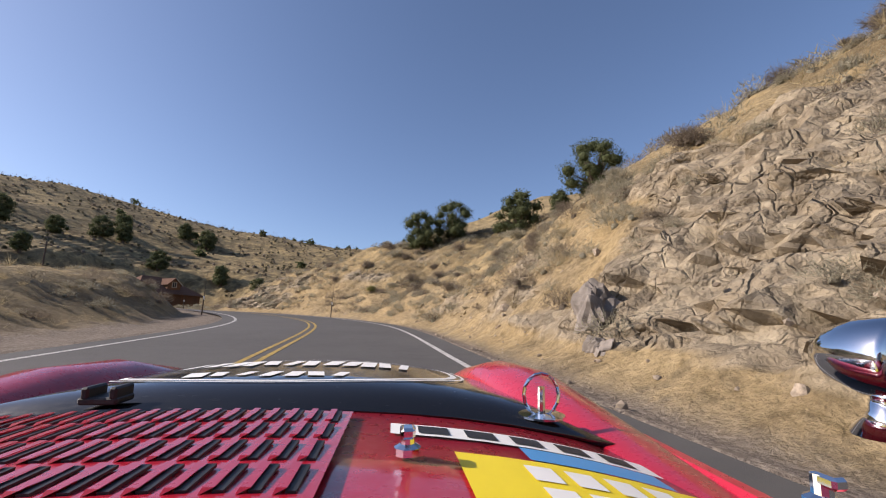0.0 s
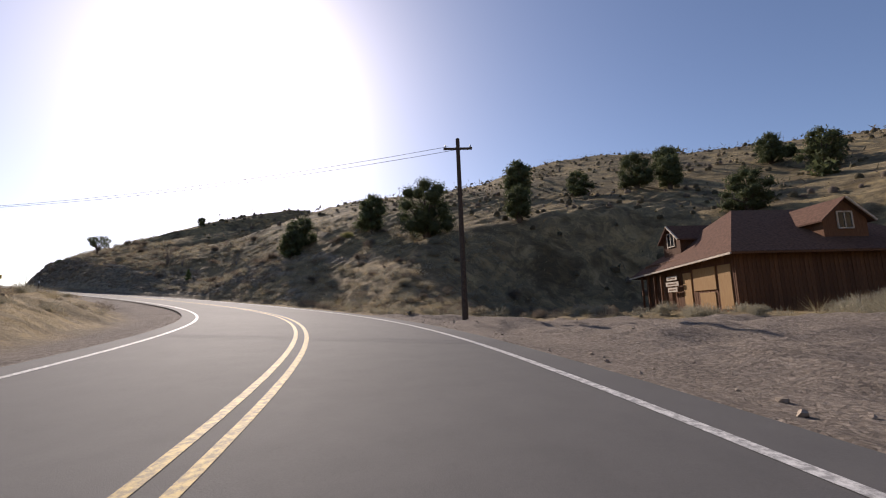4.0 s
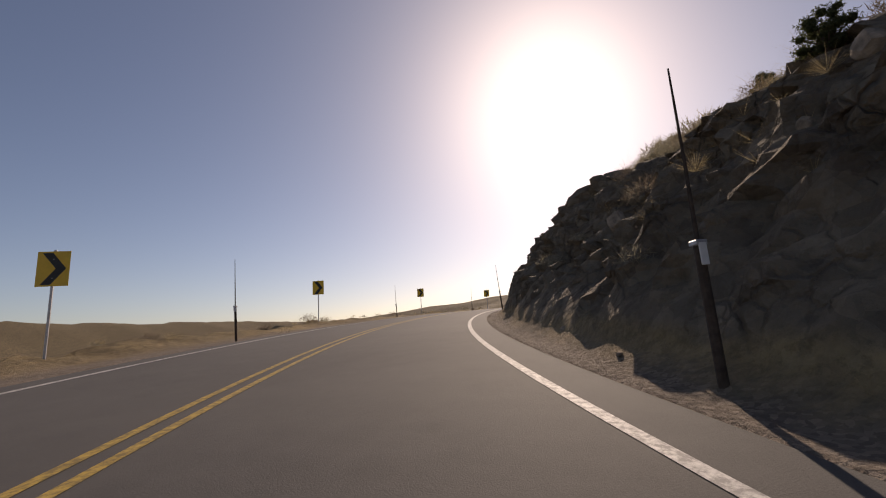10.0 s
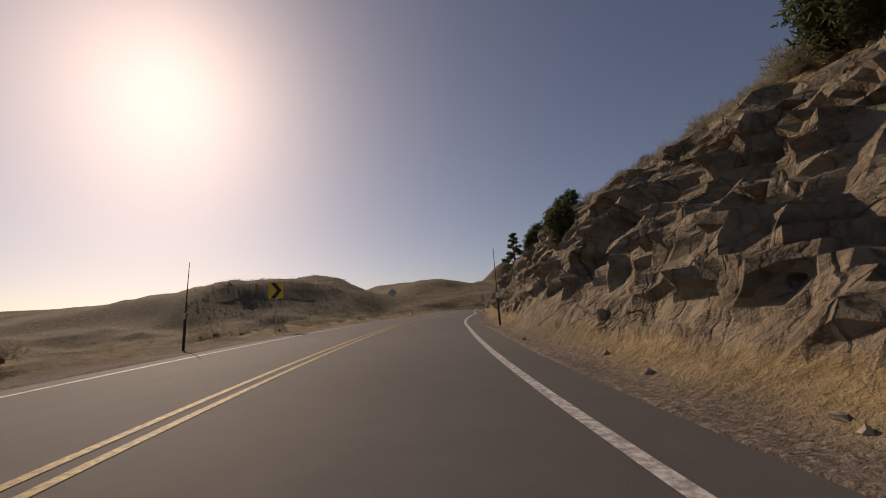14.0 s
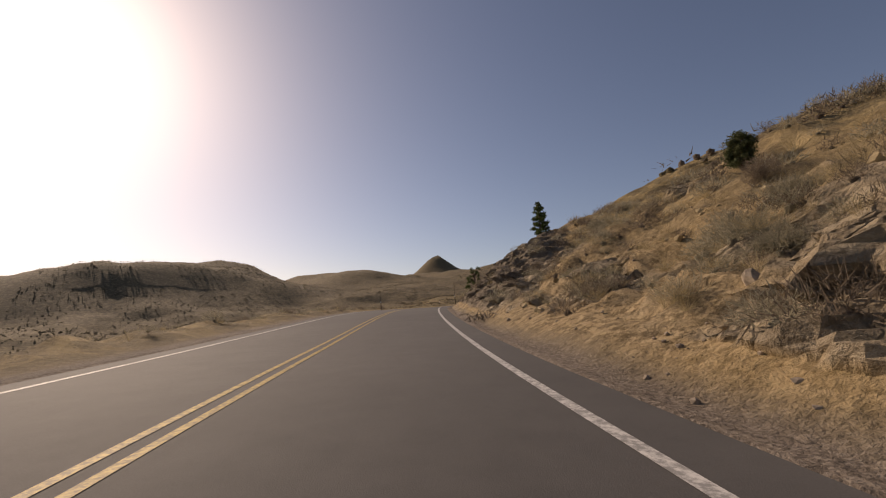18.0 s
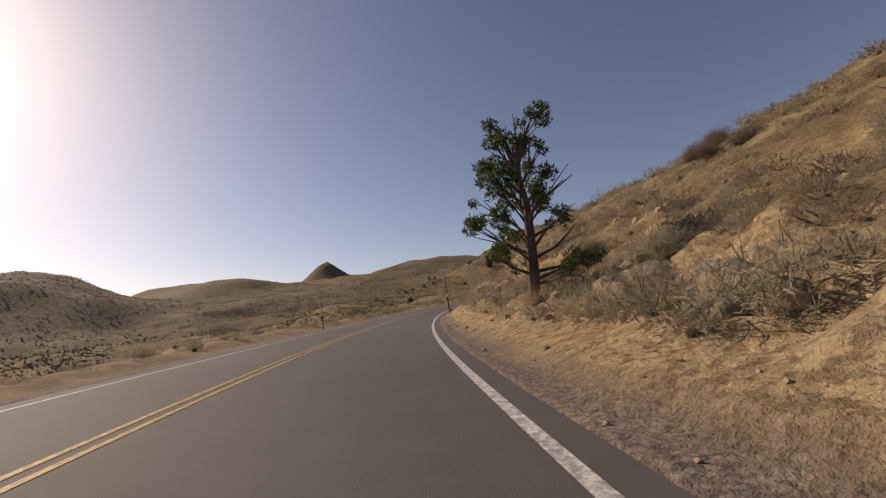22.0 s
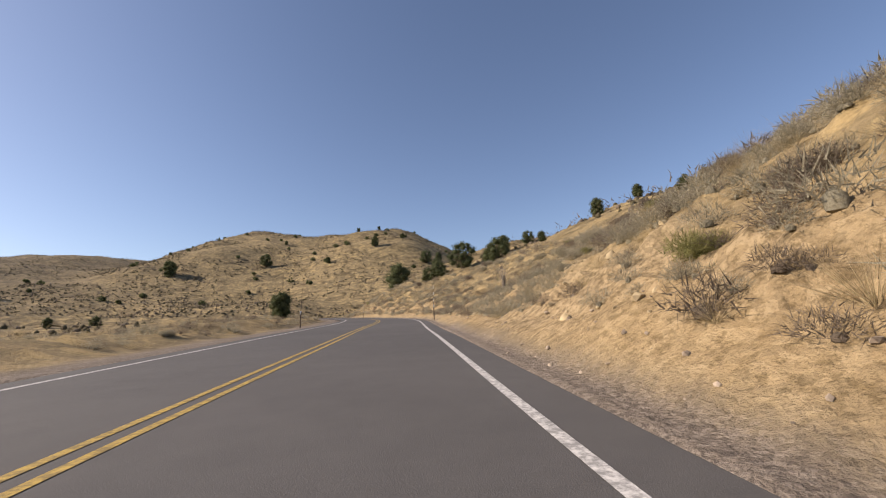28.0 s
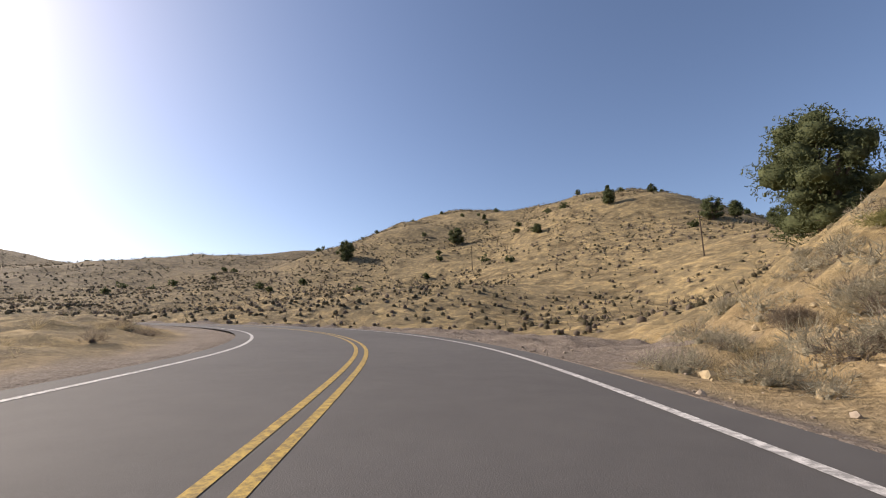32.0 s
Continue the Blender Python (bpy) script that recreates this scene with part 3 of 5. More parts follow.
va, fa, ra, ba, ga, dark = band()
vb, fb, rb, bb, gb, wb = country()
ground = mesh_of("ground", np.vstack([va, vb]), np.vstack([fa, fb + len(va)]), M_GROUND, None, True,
                 rock=np.r_[ra, rb], bare=np.r_[ba, bb], gravel=np.r_[ga, gb], wild=np.r_[0 * ra, wb], shade_and_dark_rock=np.r_[dark, 0 * wb])
soft = np.ones(len(ground.data.polygons), bool)
soft[:len(fa)] = ra[fa].mean(1) < 0.3
ground.data.polygons.foreach_set("use_smooth", soft)
tagged(ground, "dry hillside of tan grass, dirt and broken rock", "ground", kind="structure")


# ---- road ----
def strip(name, material, u0, u1, lift, s0=0, s1=None, n=2, step=1.0, bow=0.0):
    ss = np.arange(s0, (s1 or S[-1] - 1), step)
    us = np.linspace(u0, u1, n)
    p = np.stack([np.interp(ss, S, C[:, k]) for k in range(3)], 1)
    r = np.stack([np.interp(ss, S, RIGHT[:, k]) for k in range(2)], 1)
    us = us[None, :] + bow * (smooth(415, 440, ss) * smooth(535, 505, ss))[:, None]
    v = np.stack([p[:, None, 0] + r[:, None, 0] * us, p[:, None, 1] + r[:, None, 1] * us, p[:, None, 2] + lift + 0 * us], -1)
    return mesh_of(name, v.reshape(-1, 3), grid_faces(len(ss), n)[:, ::-1], material)


road = tagged(strip("road", M_ASPHALT, -4.15, 4.15, 0.0, n=9), "grey worn asphalt of a two-lane mountain road", "road", kind="structure")
for u, w, m, nm, lb in ((-0.13, 0.1, M_YELLOW, "centre_line", "yellow double line"), (0.13, 0.1, M_YELLOW, "centre_line", "yellow double line"),
                        (3.5, 0.12, M_WHITE, "edge_line", "white edge line"), (-3.5, 0.12, M_WHITE, "edge_line", "white edge line")):
    o = strip(nm, m, u - w / 2, u + w / 2, 0.005, bow=0.32 if u > 1 else 0.0)
    o.parent = road
    o["label"] = lb

# ---- things: helpers ----
def part(name, verts, faces, material, parent, label="", smooth_it=False):
    o = mesh_of(name, verts, faces, material, parent, smooth_it)
    if label:
        o["label"] = label
    return o


def thing(name, label, category, m, group="", kind=""):
    o = new(name)
    o.empty_display_size = 0.2
    o.matrix_basis = m
    return tagged(o, label, category, group, kind)


def box(cx, cy, cz, sx, sy, sz, bev=0.0):
    """A block with chamfered edges, as vertices and faces."""
    bm = bmesh.new()
    bmesh.ops.create_cube(bm, size=1)
    for v in bm.verts:
        v.co = Vector((cx + v.co.x * sx, cy + v.co.y * sy, cz + v.co.z * sz))
    if bev:
        bmesh.ops.bevel(bm, geom=list(bm.edges), offset=bev, segments=1, affect="EDGES")
    return of_bm(bm)


def of_bm(bm):
    bm.verts.index_update()
    out = [tuple(v.co) for v in bm.verts], [[v.index for v in f.verts] for f in bm.faces]
    bm.free()
    return out


def join(*pieces):
    vs, fs = [], []
    for v, f in pieces:
        k = len(vs)
        vs += [tuple(p) for p in v]
        fs += [[i + k for i in face] for face in f]
    return vs, fs


def tube(points, radii, n=7, cap=True):
    """A tapering round bar along points."""
    pts = [Vector(p) for p in points]
    vs, fs = [], []
    for i, p in enumerate(pts):
        d = (pts[min(i + 1, len(pts) - 1)] - pts[max(i - 1, 0)]).normalized()
        a = d.orthogonal().normalized()
        b = d.cross(a)
        for k in range(n):
            w = 2 * math.pi * k / n
            vs.append(tuple(p + (a * math.cos(w) + b * math.sin(w)) * radii[i]))
    for i in range(len(pts) - 1):
        for k in range(n):
            fs.append([i * n + k, i * n + (k + 1) % n, (i + 1) * n + (k + 1) % n, (i + 1) * n + k])
    if cap:
        fs += [list(range(n))[::-1], [(len(pts) - 1) * n + k for k in range(n)]]
    return vs, fs


def lathe(profile_rz, n=16, axis="z"):
    vs, fs = [], []
    for r, z in profile_rz:
        for k in range(n):
            w = 2 * math.pi * k / n
            p = (r * math.cos(w), r * math.sin(w), z)
            vs.append(p if axis == "z" else (p[0], z, p[1]))
    for i in range(len(profile_rz) - 1):
        for k in range(n):
            fs.append([i * n + k, i * n + (k + 1) % n, (i + 1) * n + (k + 1) % n, (i + 1) * n + k])
    return vs, fs


def leaf_build(dark, mid, light):
    def build(t, b):
        g = t.nodes.new("ShaderNodeNewGeometry")
        c = ramp(t, g.outputs["Random Per Island"], [(0.0, dark), (0.5, mid), (1.0, light)])
        f = noise_of(t, 1.3, 3)
        c = mixc(t, 0.35, c, ramp(t, f, [(0.3, dark), (0.7, light)]))
        speck = noise_of(t, 34, 4, 0.75)
        c = mixc(t, 0.5, c, ramp(t, speck, [(0.36, tuple(x * 0.55 for x in dark)), (0.5, mid), (0.64, tuple(min(1, x * 1.15) for x in light))]))
        bump(t, b, speck, 0.9, 0.05)
        o = t.nodes.new("ShaderNodeObjectInfo")
        c = mixc(t, math_of(t, "MULTIPLY", o.outputs["Random"], 0.4), c, tuple(x * 0.65 for x in mid))
        t.links.new(c, b.inputs["Base Color"])
        thin, both = t.nodes.new("ShaderNodeBsdfTranslucent"), t.nodes.new("ShaderNodeMixShader")
        both.inputs[0].default_value = 0.4
        t.links.new(c, thin.inputs["Color"])
        t.links.new(b.outputs[0], both.inputs[1])
        t.links.new(thin.outputs[0], both.inputs[2])
        t.links.new(both.outputs[0], t.nodes["Material Output"].inputs["Surface"])
    return build


M_JUNIPER = mat("juniper_leaf", leaf_build((0.048, 0.058, 0.028), (0.098, 0.115, 0.052), (0.165, 0.182, 0.085)), 0.8, 0.2)
M_PINE = mat("pine_leaf", leaf_build((0.036, 0.054, 0.022), (0.085, 0.118, 0.042), (0.15, 0.19, 0.07)), 0.8, 0.2)
M_SAGE = mat("sage_leaf", leaf_build((0.19, 0.168, 0.118), (0.36, 0.325, 0.232), (0.54, 0.495, 0.375)), 0.9, 0.1)
M_BROWN = mat("dry_twigs", leaf_build((0.10, 0.078, 0.06), (0.215, 0.172, 0.13), (0.35, 0.29, 0.225)), 0.9, 0.1)
M_SCRUB = mat("dark_scrub", leaf_build((0.07, 0.06, 0.036), (0.135, 0.115, 0.07), (0.21, 0.18, 0.115)), 0.9, 0.1)
M_STRAW = mat("straw", leaf_build((0.26, 0.195, 0.105), (0.42, 0.335, 0.19), (0.60, 0.50, 0.31)), 0.9, 0.1)
M_RABBIT = mat("yellow_green_leaf", leaf_build((0.12, 0.12, 0.045), (0.25, 0.24, 0.09), (0.38, 0.36, 0.16)), 0.9, 0.1)
M_BARK = plain("bark", (0.11, 0.085, 0.065), 0.95, 0.1, vary=0.45, scale=9, bumps=0.6)
M_DEAD = plain("weathered_branch", (0.20, 0.17, 0.14), 0.95, 0.1, vary=0.35, scale=12, bumps=0.4)
M_STONE = plain("loose_stone", (0.29, 0.235, 0.18), 0.95, 0.15, vary=0.4, scale=3.5, bumps=0.6)
M_CLOD = plain("earth_clod", (0.36, 0.285, 0.175), 0.95, 0.1, vary=0.5, scale=2.5, bumps=0.5)
RNG = np.random.default_rng(7)


def leaves(centres, size, per=3, up=0.35, aspect=0.45, rng=RNG):
    """Small leaf sprays: per blades round each centre."""
    c = np.repeat(np.asarray(centres, float), per, axis=0)
    n = len(c)
    d = rng.normal(size=(n, 3))
    d[:, 2] += up
    d /= np.linalg.norm(d, axis=1)[:, None]
    s = np.cross(d, rng.normal(size=(n, 3)))
    s /= np.linalg.norm(s, axis=1)[:, None]
    ln = size * rng.uniform(0.6, 1.4, (n, 1))
    w = ln * aspect
    v = np.stack([c - s * w * 0.5, c + s * w * 0.5, c + d * ln + s * w * 0.32, c + d * ln - s * w * 0.32], 1).reshape(-1, 3)
    return v, np.arange(4 * n).reshape(n, 4)


def blades(centres, size, width, per=8, up=1.2, flare=0.0, rng=RNG):
    """Thin pointed blades fanning out of each centre, one triangle each."""
    c = np.repeat(np.asarray(centres, float), per, axis=0)
    n = len(c)
    sz = np.repeat(np.broadcast_to(np.asarray(size, float), (len(centres),)), per)[:, None]
    d = rng.normal(size=(n, 3))
    d[:, 2] = np.abs(d[:, 2]) * 0.8 + up
    d /= np.linalg.norm(d, axis=1)[:, None]
    s = np.cross(d, rng.normal(size=(n, 3)))
    s /= np.linalg.norm(s, axis=1)[:, None]
    ln = sz * rng.uniform(0.55, 1.15, (n, 1))
    c = c + d * sz * flare * rng.random((n, 1))
    w = width * rng.uniform(0.7, 1.4, (n, 1)) * (0.5 + sz)
    v = np.stack([c - s * w * 0.5, c + s * w * 0.5, c + d * ln], 1).reshape(-1, 3)
    return v, np.arange(3 * n).reshape(n, 3)


def domes(centres, radius, per, rng, width=0.024):
    """Fuzzy rounded clumps: short blades all over a low dome at each centre."""
    d = rng.normal(size=(len(centres) * per, 3))
    d[:, 2] = np.abs(d[:, 2])
    d /= np.linalg.norm(d, axis=1)[:, None]
    r = np.repeat(radius, per)[:, None]
    wide = np.repeat(rng.uniform(0.8, 1.25, (len(centres), 2)), per, axis=0)
    q = np.repeat(np.asarray(centres, float), per, axis=0) + d * r * (0.2 + 0.7 * rng.random((len(d), 1)) ** 0.6) * np.c_[wide, 0.8 * np.ones(len(d))]
    o = d + rng.normal(size=d.shape) * 0.8 + np.array([0, 0, 0.3])
    o /= np.linalg.norm(o, axis=1)[:, None]
    s = np.cross(o, rng.normal(size=d.shape))
    s /= np.linalg.norm(s, axis=1)[:, None]
    w = r * rng.uniform(0.4, 1.1, (len(d), 1)) * width
    ln = r * rng.uniform(0.18, 0.5, (len(d), 1))
    v = np.stack([q - s * w, q + s * w, q + o * ln], 1).reshape(-1, 3)
    return v, np.arange(3 * len(d)).reshape(-1, 3)


def bushes(centres, radius, fringe, rng, level=2, width=0.02):
    """Rounded bushes: a lumpy twiggy heart with a fringe of thin blades."""
    bm = bmesh.new()
    bmesh.ops.create_icosphere(bm, subdivisions=level, radius=1.0)
    bmesh.ops.delete(bm, geom=[v for v in bm.verts if v.co.z < (-0.6 if level == 1 else -0.8)], context="VERTS")
    hv, hf = of_bm(bm)
    hv, hf = np.array(hv), np.array(hf)
    k = len(centres)
    c, r = np.asarray(centres, float), np.asarray(radius, float)
    lump = 1 + rng.uniform(-0.3, 0.15, (k, len(hv), 1))
    size = np.c_[rng.uniform(0.7, 1.0, (k, 2)), rng.uniform(0.75, 1.05, k)][:, None, :]
    v = hv[None] * lump * size * (r * 0.24)[:, None, None] + c[:, None, :]
    f = hf[None] + (np.arange(k) * len(hv))[:, None, None]
    v, f = v.reshape(-1, 3), f.reshape(-1, 3)
    bv, bf = domes(c, r * 0.95, fringe, rng, width)
    return np.vstack([v, bv]), np.vstack([f, bf + len(v)])


def crown_points(lobes, n, rng, shell=0.55):
    """Points in and near the skin of a few rough lobes (x, y, z, r, squash)."""
    out = []
    vol = np.array([l[3] ** 2 for l in lobes])
    for (x, y, z, r, q), k in zip(lobes, (n * vol / vol.sum()).astype(int)):
        d = rng.normal(size=(k, 3))
        d /= np.linalg.norm(d, axis=1)[:, None]
        rr = r * (shell + (1 - shell) * rng.random(k)) * (1 + 0.28 * np.sin(d[:, 0] * 5 + x * 3) * np.cos(d[:, 2] * 6 + y))
        out.append(np.stack([x + d[:, 0] * rr, y + d[:, 1] * rr, z + d[:, 2] * rr * q], 1))
    return np.vstack(out)


def make_tree(name, label, kind, seed, fine=1.0):
    """A tree one metre high: trunk with limbs, and a crown of leaf sprays."""
    rng = np.random.default_rng(seed)
    root = thing(name, label, "tree", Matrix.Translation((0, 0, -500)))
    bits, lobes = [], []
    if kind == "pine":
        lean = rng.uniform(-0.04, 0.04, 2)
        bits.append(tube([(0, 0, -0.05), (lean[0] * 0.5, lean[1] * 0.5, 0.45), (lean[0], lean[1], 0.97)], [0.030, 0.020, 0.004]))
        for k in range(26):
            h = 0.14 + 0.83 * k / 26
            a = k * 2.4 + rng.uniform(-0.4, 0.4)
            r = (0.24 * (1 - h) ** 0.75 + 0.025) * rng.uniform(0.65, 1.2)
            e = (math.cos(a) * r + lean[0] * h, math.sin(a) * r + lean[1] * h, h + r * rng.uniform(-0.05, 0.35))
            bits.append(tube([(lean[0] * h, lean[1] * h, h), e], [0.007, 0.002], 4, False))
            for f in (0.5, 0.95):
                lobes.append((e[0] * f, e[1] * f, h + (e[2] - h) * f, 0.055 * rng.uniform(0.7, 1.3) * (1.2 - 0.5 * h), 0.6))
        mtl, n, size = M_PINE, 1350, 0.042
    elif kind == "ragged":
        bits.append(tube([(0, 0, -0.06), (0.02, 0.01, 0.2), (0.0, 0.03, 0.45), (-0.06, 0.02, 0.8)], [0.035, 0.028, 0.02, 0.005]))
        for k in range(34):
            h = 0.12 + 0.82 * k / 34
            a = k * 2.4 + rng.uniform(-0.5, 0.5)
            r = (0.34 - 0.24 * h) * rng.uniform(0.45, 1.15)
            b = (0.0 if h < 0.4 else -0.06 * (h - 0.4) / 0.4, 0.02, h * 0.82)
            e = (b[0] + math.cos(a) * r, b[1] + math.sin(a) * r, h + r * rng.uniform(0.0, 0.5))
            m = ((b[0] + e[0]) / 2, (b[1] + e[1]) / 2, (b[2] + e[2]) / 2 + rng.uniform(-0.02, 0.03))
            bits.append(tube([b, m, e], [0.010, 0.006, 0.002], 5, False))
            for j in range(3):
                q = (e[0] + rng.uniform(-0.07, 0.07), e[1] + rng.uniform(-0.07, 0.07), e[2] + rng.uniform(-0.03, 0.08))
                bits.append(tube([m, q], [0.004, 0.0012], 4, False))
            if k % 5 != 1:
                for j in range(3):
                    lobes.append((e[0] + rng.uniform(-0.05, 0.05), e[1] + rng.uniform(-0.05, 0.05), e[2] + rng.uniform(-0.04, 0.05), rng.uniform(0.025, 0.05), 0.8))
        mtl, n, size = M_PINE, 2200, 0.024
    else:
        stems = 1 if kind == "open" else 3
        for k in range(stems):
            a = k * 2.1 + rng.random()
            b = (math.cos(a) * 0.05, math.sin(a) * 0.05)
            bits.append(tube([(b[0] * 0.3, b[1] * 0.3, -0.06), (b[0] * 1.2, b[1] * 1.2, 0.22), (b[0] * 3, b[1] * 3, 0.55)], [0.045, 0.034, 0.012]))
        n_l = 17 if kind != "open" else 13
        for k in range(n_l):
            a = k * 2.4 + rng.uniform(-0.5, 0.5)
            h = (0.16 + 0.66 * (k + 0.5) / n_l) if kind != "open" else 0.46 + 0.36 * (k + 0.5) / n_l
            r = (0.36 if kind != "tall" else 0.24) * math.sqrt(max(0.05, 1 - ((h - (0.38 if kind != "open" else 0.58)) / 0.52) ** 2)) * rng.uniform(0.7, 1.1)
            c = (math.cos(a) * r, math.sin(a) * r, h)
            bits.append(tube([(0, 0, h * 0.45), (c[0] * 0.6, c[1] * 0.6, h * 0.75), c], [0.018, 0.011, 0.003], 5, False))
            lobes.append((*c, rng.uniform(0.12, 0.19), rng.uniform(0.7, 0.95)))
        if kind != "open":
            lobes += [(0, 0, 0.42, 0.26, 0.9), (0.14, 0.05, 0.18, 0.18, 0.8), (-0.12, -0.1, 0.16, 0.17, 0.8), (-0.05, 0.15, 0.17, 0.17, 0.8)]
        lobes.append((0, 0, 0.84, 0.15, 0.9))
        mtl, n, size = M_JUNIPER, 1450, 0.047
    n, size = int(n * fine), size / fine ** 0.6
    part("trunk", *join(*bits), M_BARK, root)
    lv, lf = leaves(crown_points(lobes, n, rng, 0.6), size, 3, 0.5, 0.34, rng)
    crown = (lv.tolist(), lf.tolist())
    if kind in ("wide", "tall"):
        lump = bmesh.new()
        bmesh.ops.create_icosphere(lump, subdivisions=2, radius=1.0)
        hv, hf = of_bm(lump)
        for x, y, z, r, q in lobes:
            crown = join(crown, ([(x + a * r * 0.62 * k, y + b * r * 0.62 * k, z + c * r * 0.62 * q * k) for (a, b, c), k in zip(hv, rng.uniform(0.72, 1.08, len(hv)))], hf))
    part("crown", *crown, mtl, root, "", True)
    return root


def make_bush(name, label, mtl, seed, n=400, tall=0.75, spread=0.5):
    """A shrub about one metre wide: thin stems under a loose dome of sprays."""
    rng = np.random.default_rng(seed)
    root = thing(name, label, "shrub", Matrix.Translation((0, 0, -500)))
    k = 7
    a = rng.uniform(0, 6.28, k)
    c = np.c_[np.cos(a) * rng.uniform(0.05, 0.26, k), np.sin(a) * rng.uniform(0.05, 0.26, k), rng.uniform(0.02, 0.22, k)] * spread * 2
    part("foliage", *bushes(c, rng.uniform(0.26, 0.42, k) * spread * 2 * (0.7 + 0.4 * tall), n, rng, 1, 0.017), mtl, root, "", True)
    return root


def make_twigs(name, label, seed, n=120):
    """A leafless shrub one metre wide: fine stems fanning up from the root."""
    rng = np.random.default_rng(seed)
    root = thing(name, label, "shrub", Matrix.Translation((0, 0, -500)))
    st = []
    for k in range(n // 8):
        a, t = rng.uniform(0, 6.28), rng.uniform(0.1, 0.5)
        e = Vector((math.cos(a) * t, math.sin(a) * t, rng.uniform(0.35, 0.75)))
        st.append(tube([(0, 0, -0.05), e * 0.5 + Vector((0, 0, 0.06)), e], [0.006, 0.0035, 0.001], 4, False))
    c = rng.normal(size=(n, 3)) * np.array([0.17, 0.17, 0.10]) + np.array([0, 0, 0.22])
    v, f = blades(c, 0.26, 0.0042, 20, 0.4, 0.0, rng)
    part("brushwood", *join(*st, (v.tolist(), f.tolist())), M_BROWN, root)
    return root


def make_dead(name, label, seed, n=9):
    """A leafless shrub or snag one metre high."""
    rng = np.random.default_rng(seed)
    root = thing(name, label, "dead tree", Matrix.Translation((0, 0, -500)))
    bits = []
    for k in range(n):
        a, t = rng.uniform(0, 6.28), rng.uniform(0.1, 0.6)
        e = Vector((math.cos(a) * t * 0.7, math.sin(a) * t * 0.7, rng.uniform(0.6, 1.0)))
        m = e * 0.5 + Vector((rng.uniform(-0.06, 0.06), rng.uniform(-0.06, 0.06), 0.04))
        bits.append(tube([(0, 0, -0.05), m, e], [0.022, 0.012, 0.003], 5, False))
        for j in range(4):
            f = rng.uniform(0.4, 0.95)
            b = m * (1 - f) + e * f
            bits.append(tube([b, b + Vector((rng.uniform(-0.2, 0.2), rng.uniform(-0.2, 0.2), rng.uniform(0.02, 0.2)))], [0.008, 0.002], 4, False))
    part("branchwork", *join(*bits), M_DEAD, root)
    return root


def put(ob, x, y, scale, turn=0.0, z=None, sink=0.05, tilt=(0, 0)):
    z = height(x, y) if z is None else z
    return copy_thing(ob, pose(x, y, z - sink * scale, tilt[0], tilt[1], turn) @ Matrix.Scale(scale, 4))


def road_at(s, u):
    i = min(max(s, 0), S[-1] - 2)
    p = [np.interp(i, S, C[:, k]) for k in range(3)]
    r = [np.interp(i, S, RIGHT[:, k]) for k in range(2)]
    return p[0] + r[0] * u, p[1] + r[1] * u, p[2], math.degrees(math.atan2(r[1], r[0]))


# ---- trees ----
JUN = [make_tree("juniper_tree", "dark green juniper tree on the dry slope", "wide", 11, 1.5), make_tree("juniper_tree", "dense round juniper tree on the dry slope", "tall", 12, 1.5),
       make_tree("juniper_tree", "open-crowned juniper tree with a bare trunk", "open", 13, 2.5)]
RAG = make_tree("pine_tree", "ragged sparse pine with bare broken limbs above the cut", "ragged", 23, 2.5)
PIN = [make_tree("pine_tree", "slender green pine tree above the road cut", "pine", 21), make_tree("pine_tree", "ragged green pine tree above the road cut", "pine", 22)]
DEADS = [make_dead("dead_shrub", "grey leafless shrub on the ridge", 31), make_dead("dead_shrub", "bleached snag standing on the slope", 32, 5)]
FINE_JUN = make_tree("juniper_tree", "broad grey-green juniper tree on the slope", "wide", 14, 5.0)
FINE_TALL = make_tree("juniper_tree", "tall dark juniper tree beside the pull-out", "tall", 16, 5.0)
FINE_PIN = make_tree("pine_tree", "tall slender pine tree beside the road cut", "pine", 24, 3.2)
TREES = []


def tree(x, y, h, kind):
    """A tree of that height: pine, juniper, open juniper or dead shrub."""
    k = len(TREES)
    src = {"P": PIN[k % 2], "J": JUN[k % 2], "O": JUN[2], "D": DEADS[k % 2], "R": RAG, "K": FINE_JUN, "T": FINE_TALL, "Q": FINE_PIN}[kind]
    o = put(src, x, y, h * 1.2, k * 137 % 360, sink=0.02)
    o["group"] = {"P": "pines by the road", "Q": "pines by the road", "K": "junipers on the slopes", "T": "junipers on the slopes", "R": "pines by the road", "J": "junipers on the slopes", "O": "junipers on the slopes", "D": "dead shrubs on the ridge"}[kind]
    TREES.append(o)


tree(-95.1, 55.9, 3.5, 'J')
tree(-92.0, 64.2, 4.5, 'J')
tree(-83.5, 68.4, 6.2, 'K')
tree(-81.5, 79.2, 3.8, 'J')
tree(-89.6, 107.3, 5.6, 'K')
tree(-92.0, 117.0, 5.8, 'J')
tree(-69.3, 101.0, 4.6, 'J')
tree(-83.5, 132.3, 5.3, 'J')
tree(-75.5, 130.8, 6.0, 'J')
tree(-54.0, 101.5, 4.7, 'J')
tree(-43.1, 97.2, 3.1, 'J')
tree(-101.6, 92.3, 6.2, 'J')
tree(-96.0, 101.0, 4.4, 'J')
tree(-87.0, 111.5, 5.0, 'J')
tree(-2.4, 47.0, 4.2, 'K')
tree(1.0, 47.5, 4.2, 'K')
tree(-171.7, 21.6, 1.8, 'R')
tree(-192.7, 21.0, 2.5, 'J')
tree(-209.5, 31.5, 1.7, 'J')
tree(-210.4, 28.8, 1.5, 'J')
tree(-233.2, 45.4, 1.1, 'J')
tree(-236.0, 50.0, 1.3, 'J')
